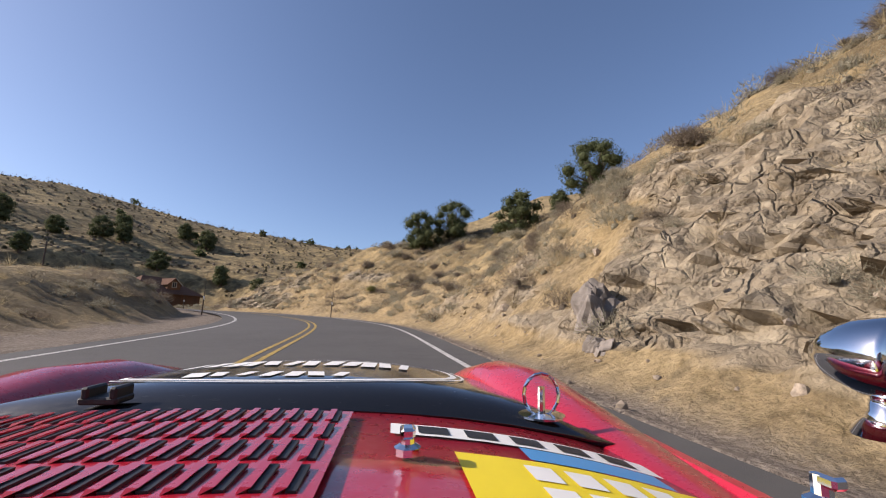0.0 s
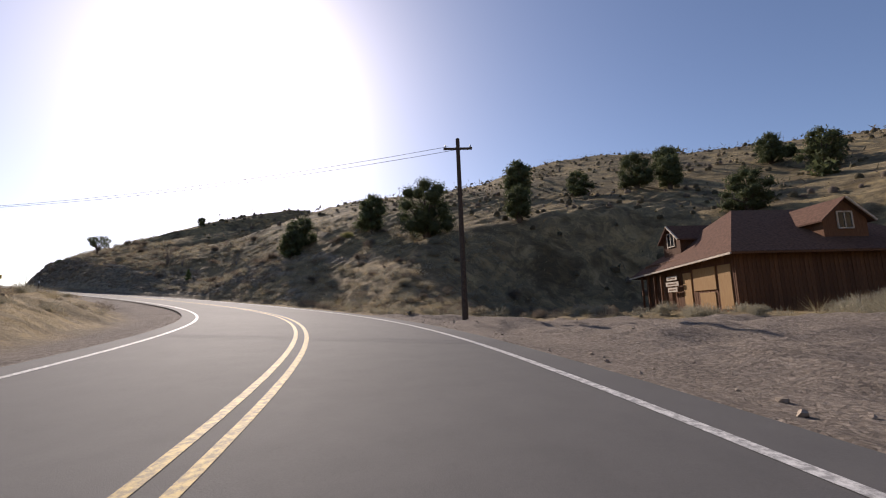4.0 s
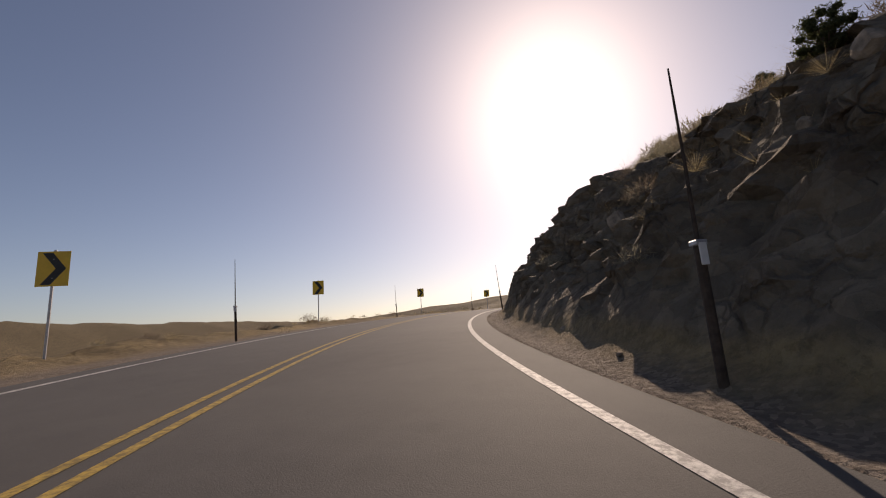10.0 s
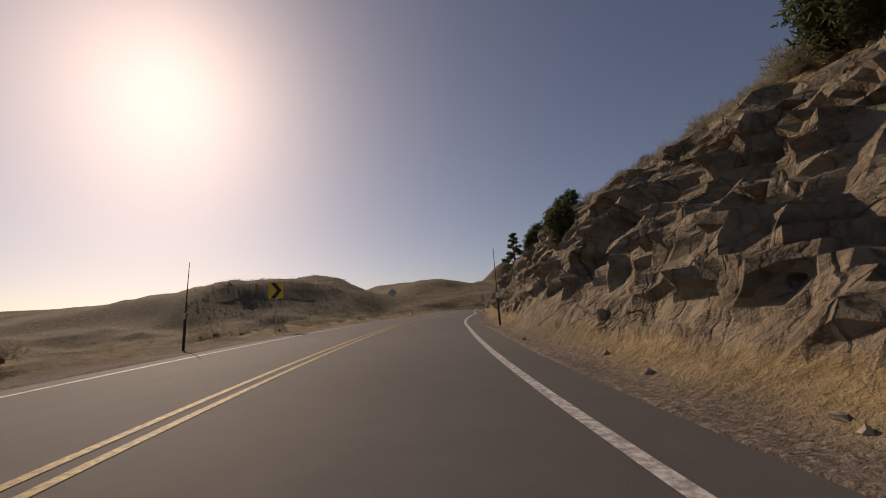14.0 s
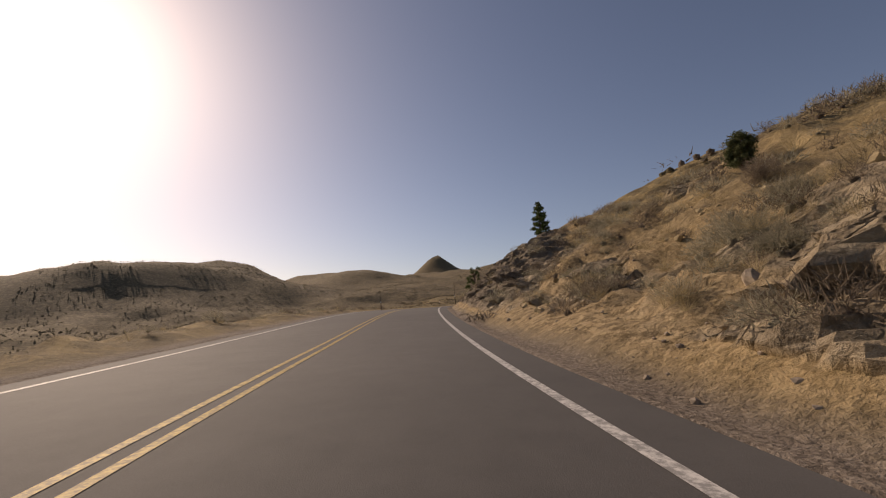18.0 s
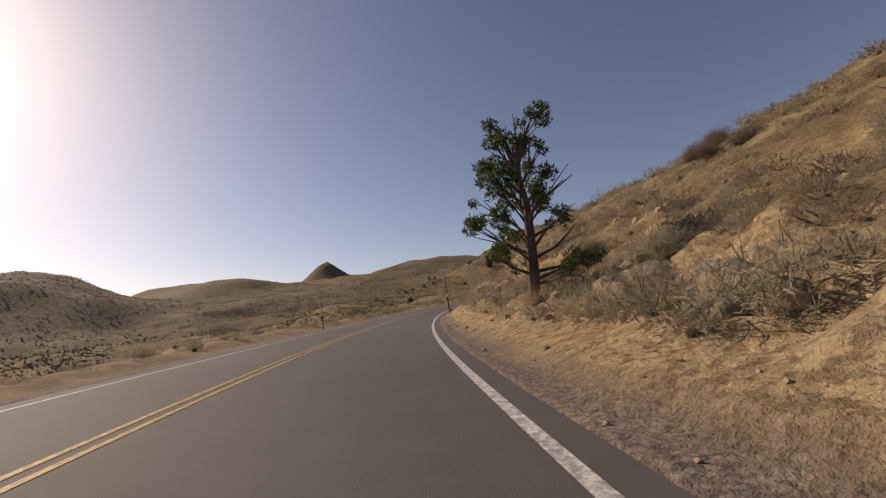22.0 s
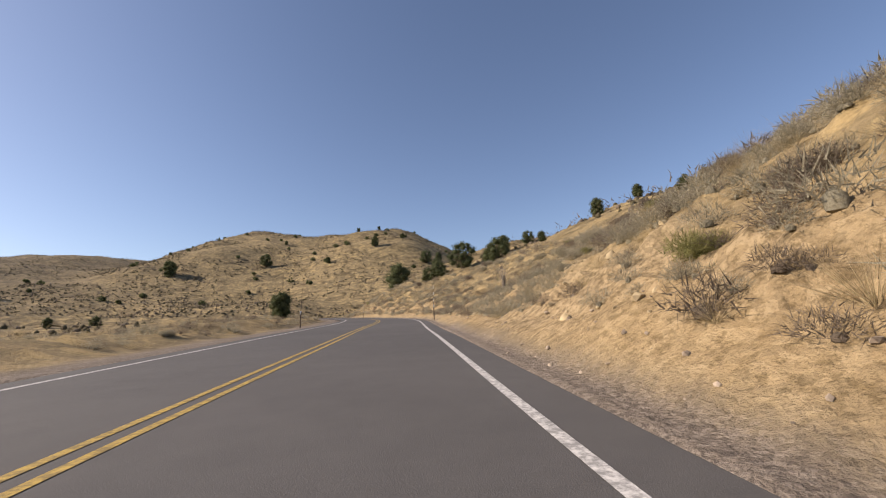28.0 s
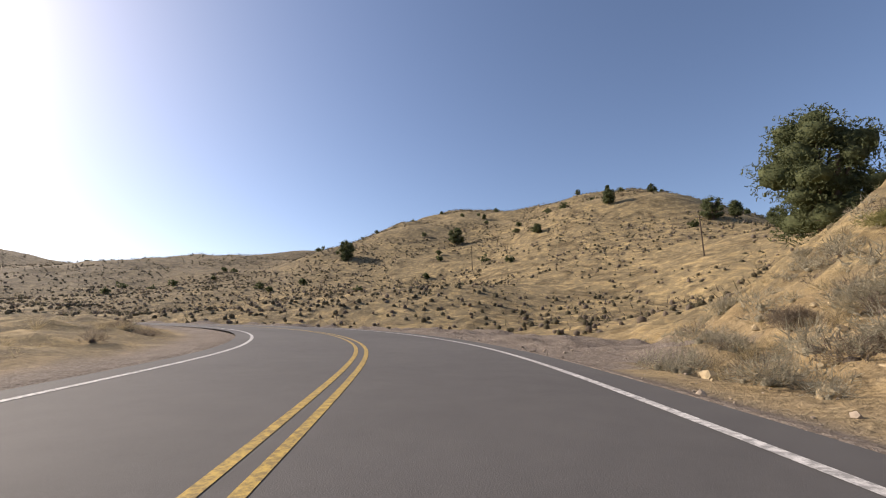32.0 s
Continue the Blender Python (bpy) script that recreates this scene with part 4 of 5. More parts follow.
tree(-306.3, 124.3, 0.9, 'J')
tree(13.3, 35.4, 4.8, 'K')
tree(6.7, 36.4, 3.7, 'J')
tree(10.7, 37.2, 2.3, 'J')
tree(5.9, 45.4, 1.0, 'J')
tree(-92.9, 54.7, 3.3, 'J')
tree(-96.9, 56.4, 0.9, 'J')
tree(-148.7, 37.2, 2.1, 'J')
tree(-131.9, 18.3, 0.7, 'J')
tree(-129.6, 19.5, 0.6, 'J')
tree(-141.6, 20.8, 0.8, 'J')
tree(-147.2, 12.7, 0.9, 'D')
tree(-169.4, 13.5, 2.1, 'J')
tree(-168.4, 24.4, 2.2, 'J')
tree(-218.4, 39.8, 2.5, 'J')
tree(-244.8, 59.5, 1.2, 'J')
tree(-301.8, 123.9, 2.0, 'J')
tree(-296.7, 125.7, 2.4, 'D')
tree(-295.9, 102.9, 0.7, 'D')
tree(-302.8, 125.2, 1.9, 'J')
tree(-327.7, 274.9, 4.6, 'K')
tree(-323.0, 292.3, 3.7, 'J')
tree(-332.5, 290.0, 5.4, 'K')
tree(-340.0, 292.2, 3.0, 'K')
tree(-337.5, 291.0, 3.4, 'J')
tree(-311.8, 266.8, 2.8, 'J')
tree(-316.5, 296.6, 2.9, 'J')
tree(-322.3, 263.2, 1.6, 'J')
tree(-326.1, 221.1, 0.8, 'J')
tree(-305.3, 265.7, 2.1, 'J')
tree(-396.9, 274.9, 1.7, 'J')
tree(-398.9, 268.1, 1.6, 'J')
tree(-326.7, 291.3, 2.3, 'J')
tree(-338.0, 329.0, 3.4, 'J')
tree(-342.5, 456.8, 7.3, 'J')
tree(-403.8, 462.5, 3.9, 'J')
tree(-491.0, 445.3, 8.3, 'J')
tree(-334.7, 465.2, 5.6, 'J')
tree(-446.2, 472.2, 7.3, 'J')
tree(-449.8, 519.7, 3.0, 'J')
tree(-359.9, 505.0, 3.7, 'J')
tree(-376.7, 478.7, 6.5, 'J')
tree(-398.5, 541.5, 3.2, 'J')
tree(-383.0, 551.3, 3.3, 'J')
tree(-464, 289, 4.9, 'J')
tree(-129.0, 24.7, 3.0, 'O')
tree(-289.8, 89.6, 4.6, 'R')
tree(-329.6, 166.5, 6.4, 'Q')
tree(-229.2, 43.0, 5.0, 'Q')
tree(-222.6, 41.0, 2.8, 'J')
tree(-349.5, 332.0, 9.6, 'T')
tree(-356.0, 248.0, 2.9, 'J')
tree(-333.6, 233.5, 1.7, 'D')
tree(-105.0, 48.0, 1.9, 'D')
tree(-113.0, 38.2, 2.4, 'D')
tree(-111.0, 40.5, 1.8, 'D')
tree(-104.6, 42.4, 1.4, 'P')
tree(-260.5, 69.0, 2.6, 'P')
tree(-327.3, 446.9, 5.6, 'J')
tree(-201.0, 21.5, 1.5, 'J')

# a thin wood along the far ridge
wood = []
wood_rng = np.random.default_rng(5)
for k in range(120):
    a = k / 120
    x, y = -225 + 350 * a + wood_rng.normal() * 14, 330 + 40 * math.sin(a * 4) + wood_rng.normal() * 30
    z, h = height(x, y), wood_rng.uniform(2.5, 5.5)
    c = np.array([x, y, z]) + crown_points([(0, 0, 0.5, 0.33, 1.3), (0.15, 0.1, 0.35, 0.25, 1)], 60, wood_rng, 0.3) * h
    wood.append(leaves(c, 0.15 * h, 2, 0.4, 0.8, wood_rng))
wv = np.vstack([v for v, f in wood])
woods = mesh_of("woodland", wv, np.arange(len(wv)).reshape(-1, 4), M_JUNIPER)
tagged(woods, "far dark green junipers scattered along the ridge", "trees", kind="stuff")
for o in JUN + PIN + DEADS + [RAG, FINE_JUN, FINE_TALL, FINE_PIN]:
    for c in list(o.children) + [o]:
        bpy.data.objects.remove(c, do_unlink=True)

# ---- snow poles, chevron signs, utility poles ----
M_POST = plain("weathered_post", (0.075, 0.055, 0.042), 0.85, 0.2, vary=0.4, scale=10, bumps=0.3)
M_STEEL = plain("galvanised_steel", (0.42, 0.42, 0.43), 0.45, 0.5, 0.8, vary=0.2, scale=14)
M_SIGNY = plain("sign_yellow", (0.78, 0.50, 0.03), 0.45, 0.5, vary=0.08, scale=5)
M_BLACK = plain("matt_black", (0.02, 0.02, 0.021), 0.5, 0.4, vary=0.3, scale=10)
M_REFL = plain("white_reflector", (0.75, 0.75, 0.72), 0.35, 0.5, vary=0.08)
M_SIGNB = plain("sign_back", (0.36, 0.36, 0.37), 0.5, 0.5, 0.5, vary=0.2, scale=7)


def make_pole(striped):
    root = thing("snow_pole", "black roadside snow pole with a white reflector" if not striped else "roadside snow pole with white bands and a reflector", "snow pole", Matrix.Translation((0, 0, -500)), "snow poles along the road")
    part("post", *tube([(0, 0, -0.3), (0, 0, 1.25)], [0.045, 0.042], 8), M_POST, root)
    part("reflector", *box(0, -0.052, 1.12, 0.075, 0.012, 0.2, 0.004), M_REFL, root, "white reflector plate")
    part("clamp", *box(0, 0, 1.22, 0.11, 0.11, 0.05, 0.008), M_STEEL, root)
    part("whip", *tube([(0, 0, 1.2), (0.015, 0, 2.0), (0.03, 0.01, 2.95)], [0.022, 0.016, 0.009], 6), M_POST, root)
    if striped:
        for h in (1.5, 2.0, 2.55):
            part("band", *tube([(0.008, 0, h), (0.018, 0, h + 0.26)], [0.024, 0.021], 6), M_REFL, root, "white band")
    return root


POLE = [make_pole(False), make_pole(True)]


def snow_pole(s, u, kind=0, tilt=0.0):
    x, y, z, a = road_at(s, u)
    copy_thing(POLE[kind], pose(x, y, height(x, y), tilt * 0.4, tilt, a))


for s, u, kind, tilt in ((115.5, 4.75, 0, 2), (143.5, 5.0, 0, -2), (249.4, 4.7, 0, 0), (274, 4.6, 0, -5), (304, 4.7, 0, -6), (333, 4.7, 0, -1), (370.5, 4.7, 0, -2), (427.8, 4.8, 0, -2), (462.5, 4.8, 0, -2), (607, 4.7, 1, 0), (657, 4.9, 0, -2)):
    snow_pole(s, u, kind, tilt)
for s, u, kind, tilt in ((113, -5.0, 0, 1), (150, -5.2, 0, 0), (216, -4.6, 0, 0), (240, -5.2, 0, 0), (261, -4.7, 0, -4), (283, -6.3, 0, -3), (300, -6.3, 0, 0), (314.5, -6.0, 0, 0), (331, -6.0, 0, 1), (379, -5.5, 0, 0), (433.5, -5.5, 0, -6), (469.5, -5.5, 0, -2), (605, -5.5, 0, 2)):
    snow_pole(s, u, kind, tilt)


def make_chevron():
    root = thing("chevron_sign", "yellow chevron sign with a black arrow on a steel post", "road sign", Matrix.Translation((0, 0, -500)), "chevron signs round the bend")
    part("post", *box(0, 0.03, 1.2, 0.06, 0.04, 3.2, 0.006), M_STEEL, root)
    panel = part("panel", *box(0, 0, 2.3, 0.76, 0.006, 0.92, 0.002), M_SIGNY, root, "yellow sign panel")
    vs = [(-0.27, -0.006, 0.42), (-0.03, -0.006, 0.42), (0.30, -0.006, 0.0), (-0.03, -0.006, -0.42), (-0.27, -0.006, -0.42), (0.06, -0.006, 0.0)]
    vs = [(x, y, z + 2.3) for x, y, z in vs] + [(x, y + 0.002, z + 2.3) for x, y, z in vs]
    fs = [[0, 5, 2, 1], [5, 4, 3, 2]] + [[i, (i + 1) % 6, (i + 1) % 6 + 6, i + 6] for i in range(6)]
    part("arrow", vs, fs, M_BLACK, panel, "black chevron")
    part("back", *box(0, 0.008, 2.3, 0.75, 0.004, 0.91), M_SIGNB, panel, "bare metal back")
    for h in (2.05, 2.55):
        part("bolt", *lathe([(0.0, -0.012), (0.011, -0.011), (0.013, -0.004)], 8, "y"), M_STEEL, panel).location = (0, 0, h)
    return root


CHEV = make_chevron()
for s, u in ((257, -7.3), (273, -7.5), (291, -8.0), (304, -6.3), (321, -6.8), (339, -6.5)):
    x, y, z, a = road_at(s, u)
    copy_thing(CHEV, pose(x, y, height(x, y), 0, 0, a + 10))


def diamond_sign(x, y, turn):
    root = thing("warning_sign", "diamond warning sign on a steel post, seen from its grey back", "road sign", pose(x, y, height(x, y), 0, 0, turn))
    part("post", *box(0, 0, 1.5, 0.06, 0.045, 3.6, 0.006), M_STEEL, root)
    r = 0.54
    vs = [(0, -0.03, 3.0 + r), (r, -0.03, 3.0), (0, -0.03, 3.0 - r), (-r, -0.03, 3.0)]
    vs = vs + [(x, y + 0.008, z) for x, y, z in vs]
    panel = part("panel", vs, [[0, 1, 2, 3], [7, 6, 5, 4]] + [[i, i + 4, (i + 1) % 4 + 4, (i + 1) % 4] for i in range(4)], M_SIGNB, root, "grey metal back of the sign")
    part("brace", *box(0, -0.045, 3.0, 0.5, 0.02, 0.04, 0.004), M_STEEL, panel)
    part("face", [(x * 0.98, y + 0.012, (z - 3.0) * 0.98 + 3.0) for x, y, z in vs[:4]], [[3, 2, 1, 0]], M_SIGNY, panel, "yellow face")


x, y, z, a = road_at(228.5, -5.2)
diamond_sign(x, y, a)
x, y, z, a = road_at(366, -6.0)
diamond_sign(x, y, a)
for o in POLE + [CHEV]:
    for c in list(o.children_recursive) + [o]:
        bpy.data.objects.remove(c, do_unlink=True)


def utility_pole(x, y, h, arm):
    root = thing("utility_pole", "tall weathered wooden utility pole carrying wires", "utility pole", pose(x, y, height(x, y) - 0.1, 0.6, -0.8, arm))
    part("shaft", *tube([(0, 0, -0.5), (0, 0, h * 0.5), (0, 0, h)], [0.16, 0.13, 0.10], 10), M_POST, root)
    cr = part("crossarm", *box(0, 0.1, h - 0.5, 1.5, 0.09, 0.11, 0.01), M_POST, root)
    for k in (-0.65, 0.0, 0.65):
        part("insulator", *lathe([(0.0, 0.16), (0.03, 0.15), (0.045, 0.08), (0.02, 0.0)], 8), M_SIGNB, cr).location = (k, 0.1, h - 0.44)
    return root


utility_pole(-59.4, 61.6, 9.6, 70)
utility_pole(-83.5, 23.5, 8.6, 70)
utility_pole(-352, 395, 9.0, 40)
utility_pole(-420, 430, 9.0, 40)


def wire(p, q, sag):
    n = 14
    pts = [tuple(Vector(p).lerp(Vector(q), k / n) - Vector((0, 0, sag * 4 * (k / n) * (1 - k / n)))) for k in range(n + 1)]
    o = mesh_of("overhead_wire", *tube(pts, [0.012] * (n + 1), 4), M_BLACK)
    tagged(o, "thin black overhead wire slung between poles", "wire", "wires on the poles")


for dx in (-0.6, 0.6):
    wire((-59.4 + dx * 0.3, 61.6 + dx, height(-59.4, 61.6) + 9.1), (-83.5 + dx * 0.3, 23.5 + dx, height(-83.5, 23.5) + 8.1), 0.9)
    wire((-83.5 + dx * 0.3, 23.5 + dx, height(-83.5, 23.5) + 8.1), (-150 + dx, -40, height(-150, -40) + 8), 1.2)
    wire((-352, 395 + dx, height(-352, 395) + 8.6), (-420, 430 + dx, height(-420, 430) + 8.6), 1.0)


# ---- the timber house ----
def wood_build(dark, light):
    def build(t, b):
        c = t.nodes.new("ShaderNodeTexCoord")
        mp = nd(t, "ShaderNodeMapping", Scale=(9.0, 9.0, 0.8))
        t.links.new(c.outputs["Object"], mp.inputs["Vector"])
        n = nd(t, "ShaderNodeTexNoise", Scale=3.0, Detail=6.0, Roughness=0.65)
        t.links.new(mp.outputs[0], n.inputs["Vector"])
        o = t.nodes.new("ShaderNodeObjectInfo")
        col = ramp(t, n.outputs["Fac"], [(0.25, dark), (0.75, light)])
        col = mixc(t, math_of(t, "MULTIPLY", o.outputs["Random"], 0.5), col, tuple(x * 0.55 for x in dark))
        t.links.new(col, b.inputs["Base Color"])
        bump(t, b, n.outputs["Fac"], 0.5, 0.01)
    return build


M_BOARD = mat("stained_boards", wood_build((0.085, 0.036, 0.017), (0.20, 0.095, 0.045)), 0.8, 0.25)
M_PLY = mat("plywood", wood_build((0.30, 0.165, 0.065), (0.46, 0.29, 0.13)), 0.75, 0.25)
M_SHINGLE = plain("brown_shingle", (0.115, 0.062, 0.042), 0.9, 0.15, vary=0.4, scale=7, bumps=0.6)
M_TRIM = plain("pale_trim", (0.50, 0.42, 0.33), 0.7, 0.3, vary=0.2, scale=4)
M_GLASS = plain("dark_glass", (0.02, 0.022, 0.025), 0.08, 0.6, vary=0.1, scale=2)
HX, HY = -56.0, 76.9
house = thing("timber_house", "boarded-up dark brown timber house with a hipped shingle roof", "house", pose(HX, HY, height(HX - 2, HY + 5) - 0.1, 0, 0, math.degrees(math.atan2(0.359, -0.933))) @ Matrix.Diagonal((1, -1, 1, 1)))
W, D, E = 10.2, 13.1, 3.5
part("wall", *box(W / 2, D / 2, E / 2 + 0.15, W - 0.16, D - 0.16, E + 0.3), M_BOARD, house)
part("foundation", *box(W / 2, D / 2, -0.3, W - 0.3, D - 0.3, 1.0), M_STONE, house)
o, r1, r2, zt = 0.55, 3.9, 9.2, 7.1
rv = [(-o, -o, E), (W + o + 1.0, -o, E - 0.5), (W + o + 1.0, D + o, E - 0.5), (-o, D + o, E), (W / 2, r1, zt), (W / 2, r2, zt)]
rv += [(x, y, z - 0.16) for x, y, z in rv]
roof = part("roof", rv, [[0, 1, 4], [1, 2, 5, 4], [2, 3, 5], [3, 0, 4, 5], [6, 10, 7], [7, 10, 11, 8], [8, 11, 9], [9, 11, 10, 6], [0, 6, 7, 1], [1, 7, 8, 2], [2, 8, 9, 3], [3, 9, 6, 0]], M_SHINGLE, house, "brown shingle roof")
part("eave_board", *tube([(-o, -o - 0.02, E - 0.1), (W + o + 1.0, -o - 0.02, E - 0.6)], [0.08, 0.08], 4), M_TRIM, roof, "pale eave board")
part("eave_board", *tube([(-o - 0.02, -o, E - 0.1), (-o - 0.02, D + o, E - 0.1)], [0.07, 0.07], 4), M_BOARD, roof)


def dormer(cx, cy, face, w, h, deep, base):
    """A gabled dormer that looks towards face."""
    turn = {"front": 0, "side": -90}[face]
    m = Matrix.Translation((cx, cy, base)) @ Matrix.Rotation(radians(turn), 4, "Z")

    def tr(geo):
        return [tuple(m @ Vector(p)) for p in geo[0]], geo[1]
    wall = [(-w / 2, 0, 0), (w / 2, 0, 0), (w / 2, 0, h), (0, 0, h + w * 0.45), (-w / 2, 0, h)]
    wall += [(x, deep, z) for x, y, z in wall]
    d = part("dormer", *tr((wall, [[0, 1, 2, 3, 4], [9, 8, 7, 6, 5], [1, 6, 7, 2], [0, 4, 9, 5]])), M_BOARD, house)
    k = 0.3
    rf = [(-w / 2 - k, -k, h - 0.12), (0, -k, h + w * 0.45 + 0.1), (w / 2 + k, -k, h - 0.12), (-w / 2 - k, deep, h - 0.12), (0, deep, h + w * 0.45 + 0.1), (w / 2 + k, deep, h - 0.12)]
    rf += [(x, y, z - 0.1) for x, y, z in rf]
    part("dormer_roof", *tr((rf, [[0, 1, 4, 3], [1, 2, 5, 4], [6, 9, 10, 7], [7, 10, 11, 8], [0, 6, 7, 1], [1, 7, 8, 2], [0, 3, 9, 6], [2, 8, 11, 5]])), M_SHINGLE, d)
    part("barge_board", *tr(tube([(-w / 2 - k, -k - 0.02, h - 0.17), (0, -k - 0.02, h + w * 0.45 + 0.04)], [0.07, 0.07], 4)), M_TRIM, d, "pale barge board")
    part("window_frame", *tr(join(box(0, -0.04, h * 0.62, 0.95, 0.06, 0.08), box(0, -0.04, h * 0.62 + 1.0, 0.95, 0.06, 0.08), box(-0.45, -0.04, h * 0.62 + 0.5, 0.08, 0.06, 1.0), box(0.45, -0.04, h * 0.62 + 0.5, 0.08, 0.06, 1.0), box(0, -0.04, h * 0.62 + 0.5, 0.05, 0.05, 1.0))), M_TRIM, d)
    part("pane", *tr(box(0, -0.02, h * 0.62 + 0.5, 0.85, 0.02, 0.95)), M_GLASS, d)


dormer(7.4, 0.75, "front", 2.2, 1.35, 3.6, 4.1)
dormer(0.9, 7.6, "side", 2.7, 1.5, 4.6, 4.0)
plank = None
for x in np.arange(0.12, W, 0.25):
    if plank is None:
        plank = part("plank", *box(0, 0, E / 2 + 0.15, 0.235, 0.035, E + 0.25, 0.008), M_BOARD, house)
        pm = plank.data
    else:
        plank = new("plank", pm)
        plank.parent = house
    plank.location = (x, 0.055 + 0.01 * math.sin(x * 9), 0)
for y in np.arange(0.12, D, 0.25):
    plank = new("plank", pm)
    plank.parent = house
    plank.location, plank.rotation_euler = (0.055 + 0.01 * math.sin(y * 7), y, 0), (0, 0, radians(90))
for x, w, z, h in ((1.0, 1.1, 1.6, 2.6), (2.9, 2.2, 2.2, 1.4), (2.7, 1.5, 0.8, 1.1), (4.7, 0.9, 1.5, 2.5)):
    part("shutter_board", *box(x, -0.0, z, w, 0.05, h, 0.01), M_PLY, house, "pale plywood boarding")
for z, w in ((2.5, 1.3), (2.1, 1.6), (1.7, 1.2)):
    part("sign_board", *box(6.1, -0.25, z, w, 0.04, 0.3, 0.01), M_TRIM, house, "pale board with faded writing")
    part("lettering_bar", *box(6.1, -0.276, z, w * 0.7, 0.006, 0.07), M_BOARD, house, "dark faded bar of writing")
for k in range(4):
    part("porch_post", *box(7.3 + k * 0.95, -0.35, 1.35, 0.14, 0.14, 3.0, 0.01), M_BOARD, house)


# ---- shrubs, grass and stones ----
SHRUBS = [make_bush("sagebrush", "grey-green sagebrush on the bank", M_SAGE, 41, 420), make_bush("sagebrush", "rounded grey sagebrush in dry grass", M_SAGE, 42, 460, 0.65),
          make_bush("dry_shrub", "brown leafless dry shrub on the cut slope", M_BROWN, 43, 400, 0.8), make_bush("dry_shrub", "tangled brown dry shrub", M_BROWN, 44, 440, 0.6),
          make_bush("rabbitbrush", "yellow-green rabbitbrush in bloom", M_RABBIT, 45, 440, 0.7),
          make_twigs("dry_shrub", "twiggy leafless grey-brown shrub on the cut", 46), make_twigs("dry_shrub", "dense twiggy dead shrub on the cut", 47, 220)]


def shrub(x, y, size, kind, turn):
    o = put(SHRUBS[kind], x, y, size, turn, sink=0.08)
    o["group"] = ("sagebrush on the slopes", "sagebrush on the slopes", "dry shrubs on the slopes", "dry shrubs on the slopes", "rabbitbrush by the road", "dry shrubs on the slopes", "dry shrubs on the slopes")[kind]


def scatter(rng, n, s0, s1, u0, u1):
    s, u = rng.uniform(s0, s1, n), u0 + (u1 - u0) * rng.random(n)
    p = np.stack([np.interp(s, S, C[:, k]) for k in range(2)], 1)
    r = np.stack([np.interp(s, S, RIGHT[:, k]) for k in range(2)], 1)
    xy = p + r * u[:, None]
    z, uu, rock, bare, grav, i = land(xy[:, 0], xy[:, 1])
    ok = np.abs(np.abs(uu) - np.abs(u)) < 1.0
    return xy[:, 0], xy[:, 1], z, uu, rock, bare, grav, ok


# every shrub near the road is one thing; more of them where the bank is not bare rock
srng = np.random.default_rng(77)
# stretch of road, how many on the right bank, on the left verge, how much of it brown
for s0, s1, nr, nl, brown in ((84, 130, 85, 22, 0.55), (134, 172, 14, 14, 0.3), (172, 235, 56, 8, 0.6), (235, 340, 64, 6, 0.65), (340, 430, 66, 6, 0.65), (430, 545, 84, 8, 0.4), (545, 690, 100, 30, 0.25)):
    x, y, z, u, rock, bare, grav, ok = scatter(srng, nr * 4, s0, s1, 7.8, 22)
    n = 0
    for k in range(len(x)):
        if ok[k] and grav[k] < 0.25 and srng.random() > 0.6 * rock[k] and n < nr and math.hypot(x[k] + 57, y[k] - 84) > 12:
            kind = (2, 3, 5, 6)[int(srng.random() * 4)] if srng.random() < brown else (4 if srng.random() < 0.07 else int(srng.random() * 2))
            shrub(x[k], y[k], srng.uniform(0.7, 2.1) * (1.0 if u[k] > 11 else 0.8), kind, srng.uniform(0, 360))
            n += 1
    x, y, z, u, rock, bare, grav, ok = scatter(srng, nl * 4, s0, s1, -7.2, -22)
    n = 0
    for k in range(len(x)):
        if ok[k] and grav[k] < 0.3 and n < nl:
            shrub(x[k], y[k], srng.uniform(0.5, 1.2), int(srng.random() * 3), srng.uniform(0, 360))
            n += 1
# shrubs in front of the house
for k in range(22):
    x, y, z, a = road_at(148 + k * 1.75, 16.5 + 1.6 * math.sin(k * 2.3))
    shrub(x, y, 1.25 + 0.5 * math.sin(k * 1.7), k % 2, k * 37 % 360)
for x, y, k in ((-50.0, 74.6, 2.2), (-46.5, 77.0, 2.6), (-43.0, 75.0, 2.4), (-41.0, 71.5, 2.0), (-39.5, 68.0, 1.8), (-37.0, 63.5, 1.5)):
    shrub(x, y, k, int(x) % 2, x * 37 % 360)
shrub(-335.1, 207.2, 1.3, 4, 40)
for o in SHRUBS:
    for c in list(o.children) + [o]:
        bpy.data.objects.remove(c, do_unlink=True)


def brush(name, label, category, mtl, pts, size, width, per, up, flare, seed):
    v, f = blades(pts, size, width, per, up, flare, np.random.default_rng(seed))
    return tagged(mesh_of(name, v, f, mtl), label, category, kind="stuff")


def tufts(name, label, category, mtl, pts, size, per, up, aspect, seed):
    v, f = leaves(pts, size, per, up, aspect, np.random.default_rng(seed))
    return tagged(mesh_of(name, v, f, mtl), label, category, kind="stuff")


def field(rng, n, box4, umin, umax):
    x, y = rng.uniform(box4[0], box4[1], n), rng.uniform(box4[2], box4[3], n)
    z, u, rock, bare, grav, i = land(x, y)
    ok = (np.abs(u) > umin) & (np.abs(u) < umax) & (np.hypot(x + 57, y - 84) > 12)
    return np.stack([x, y, z], 1)[ok]


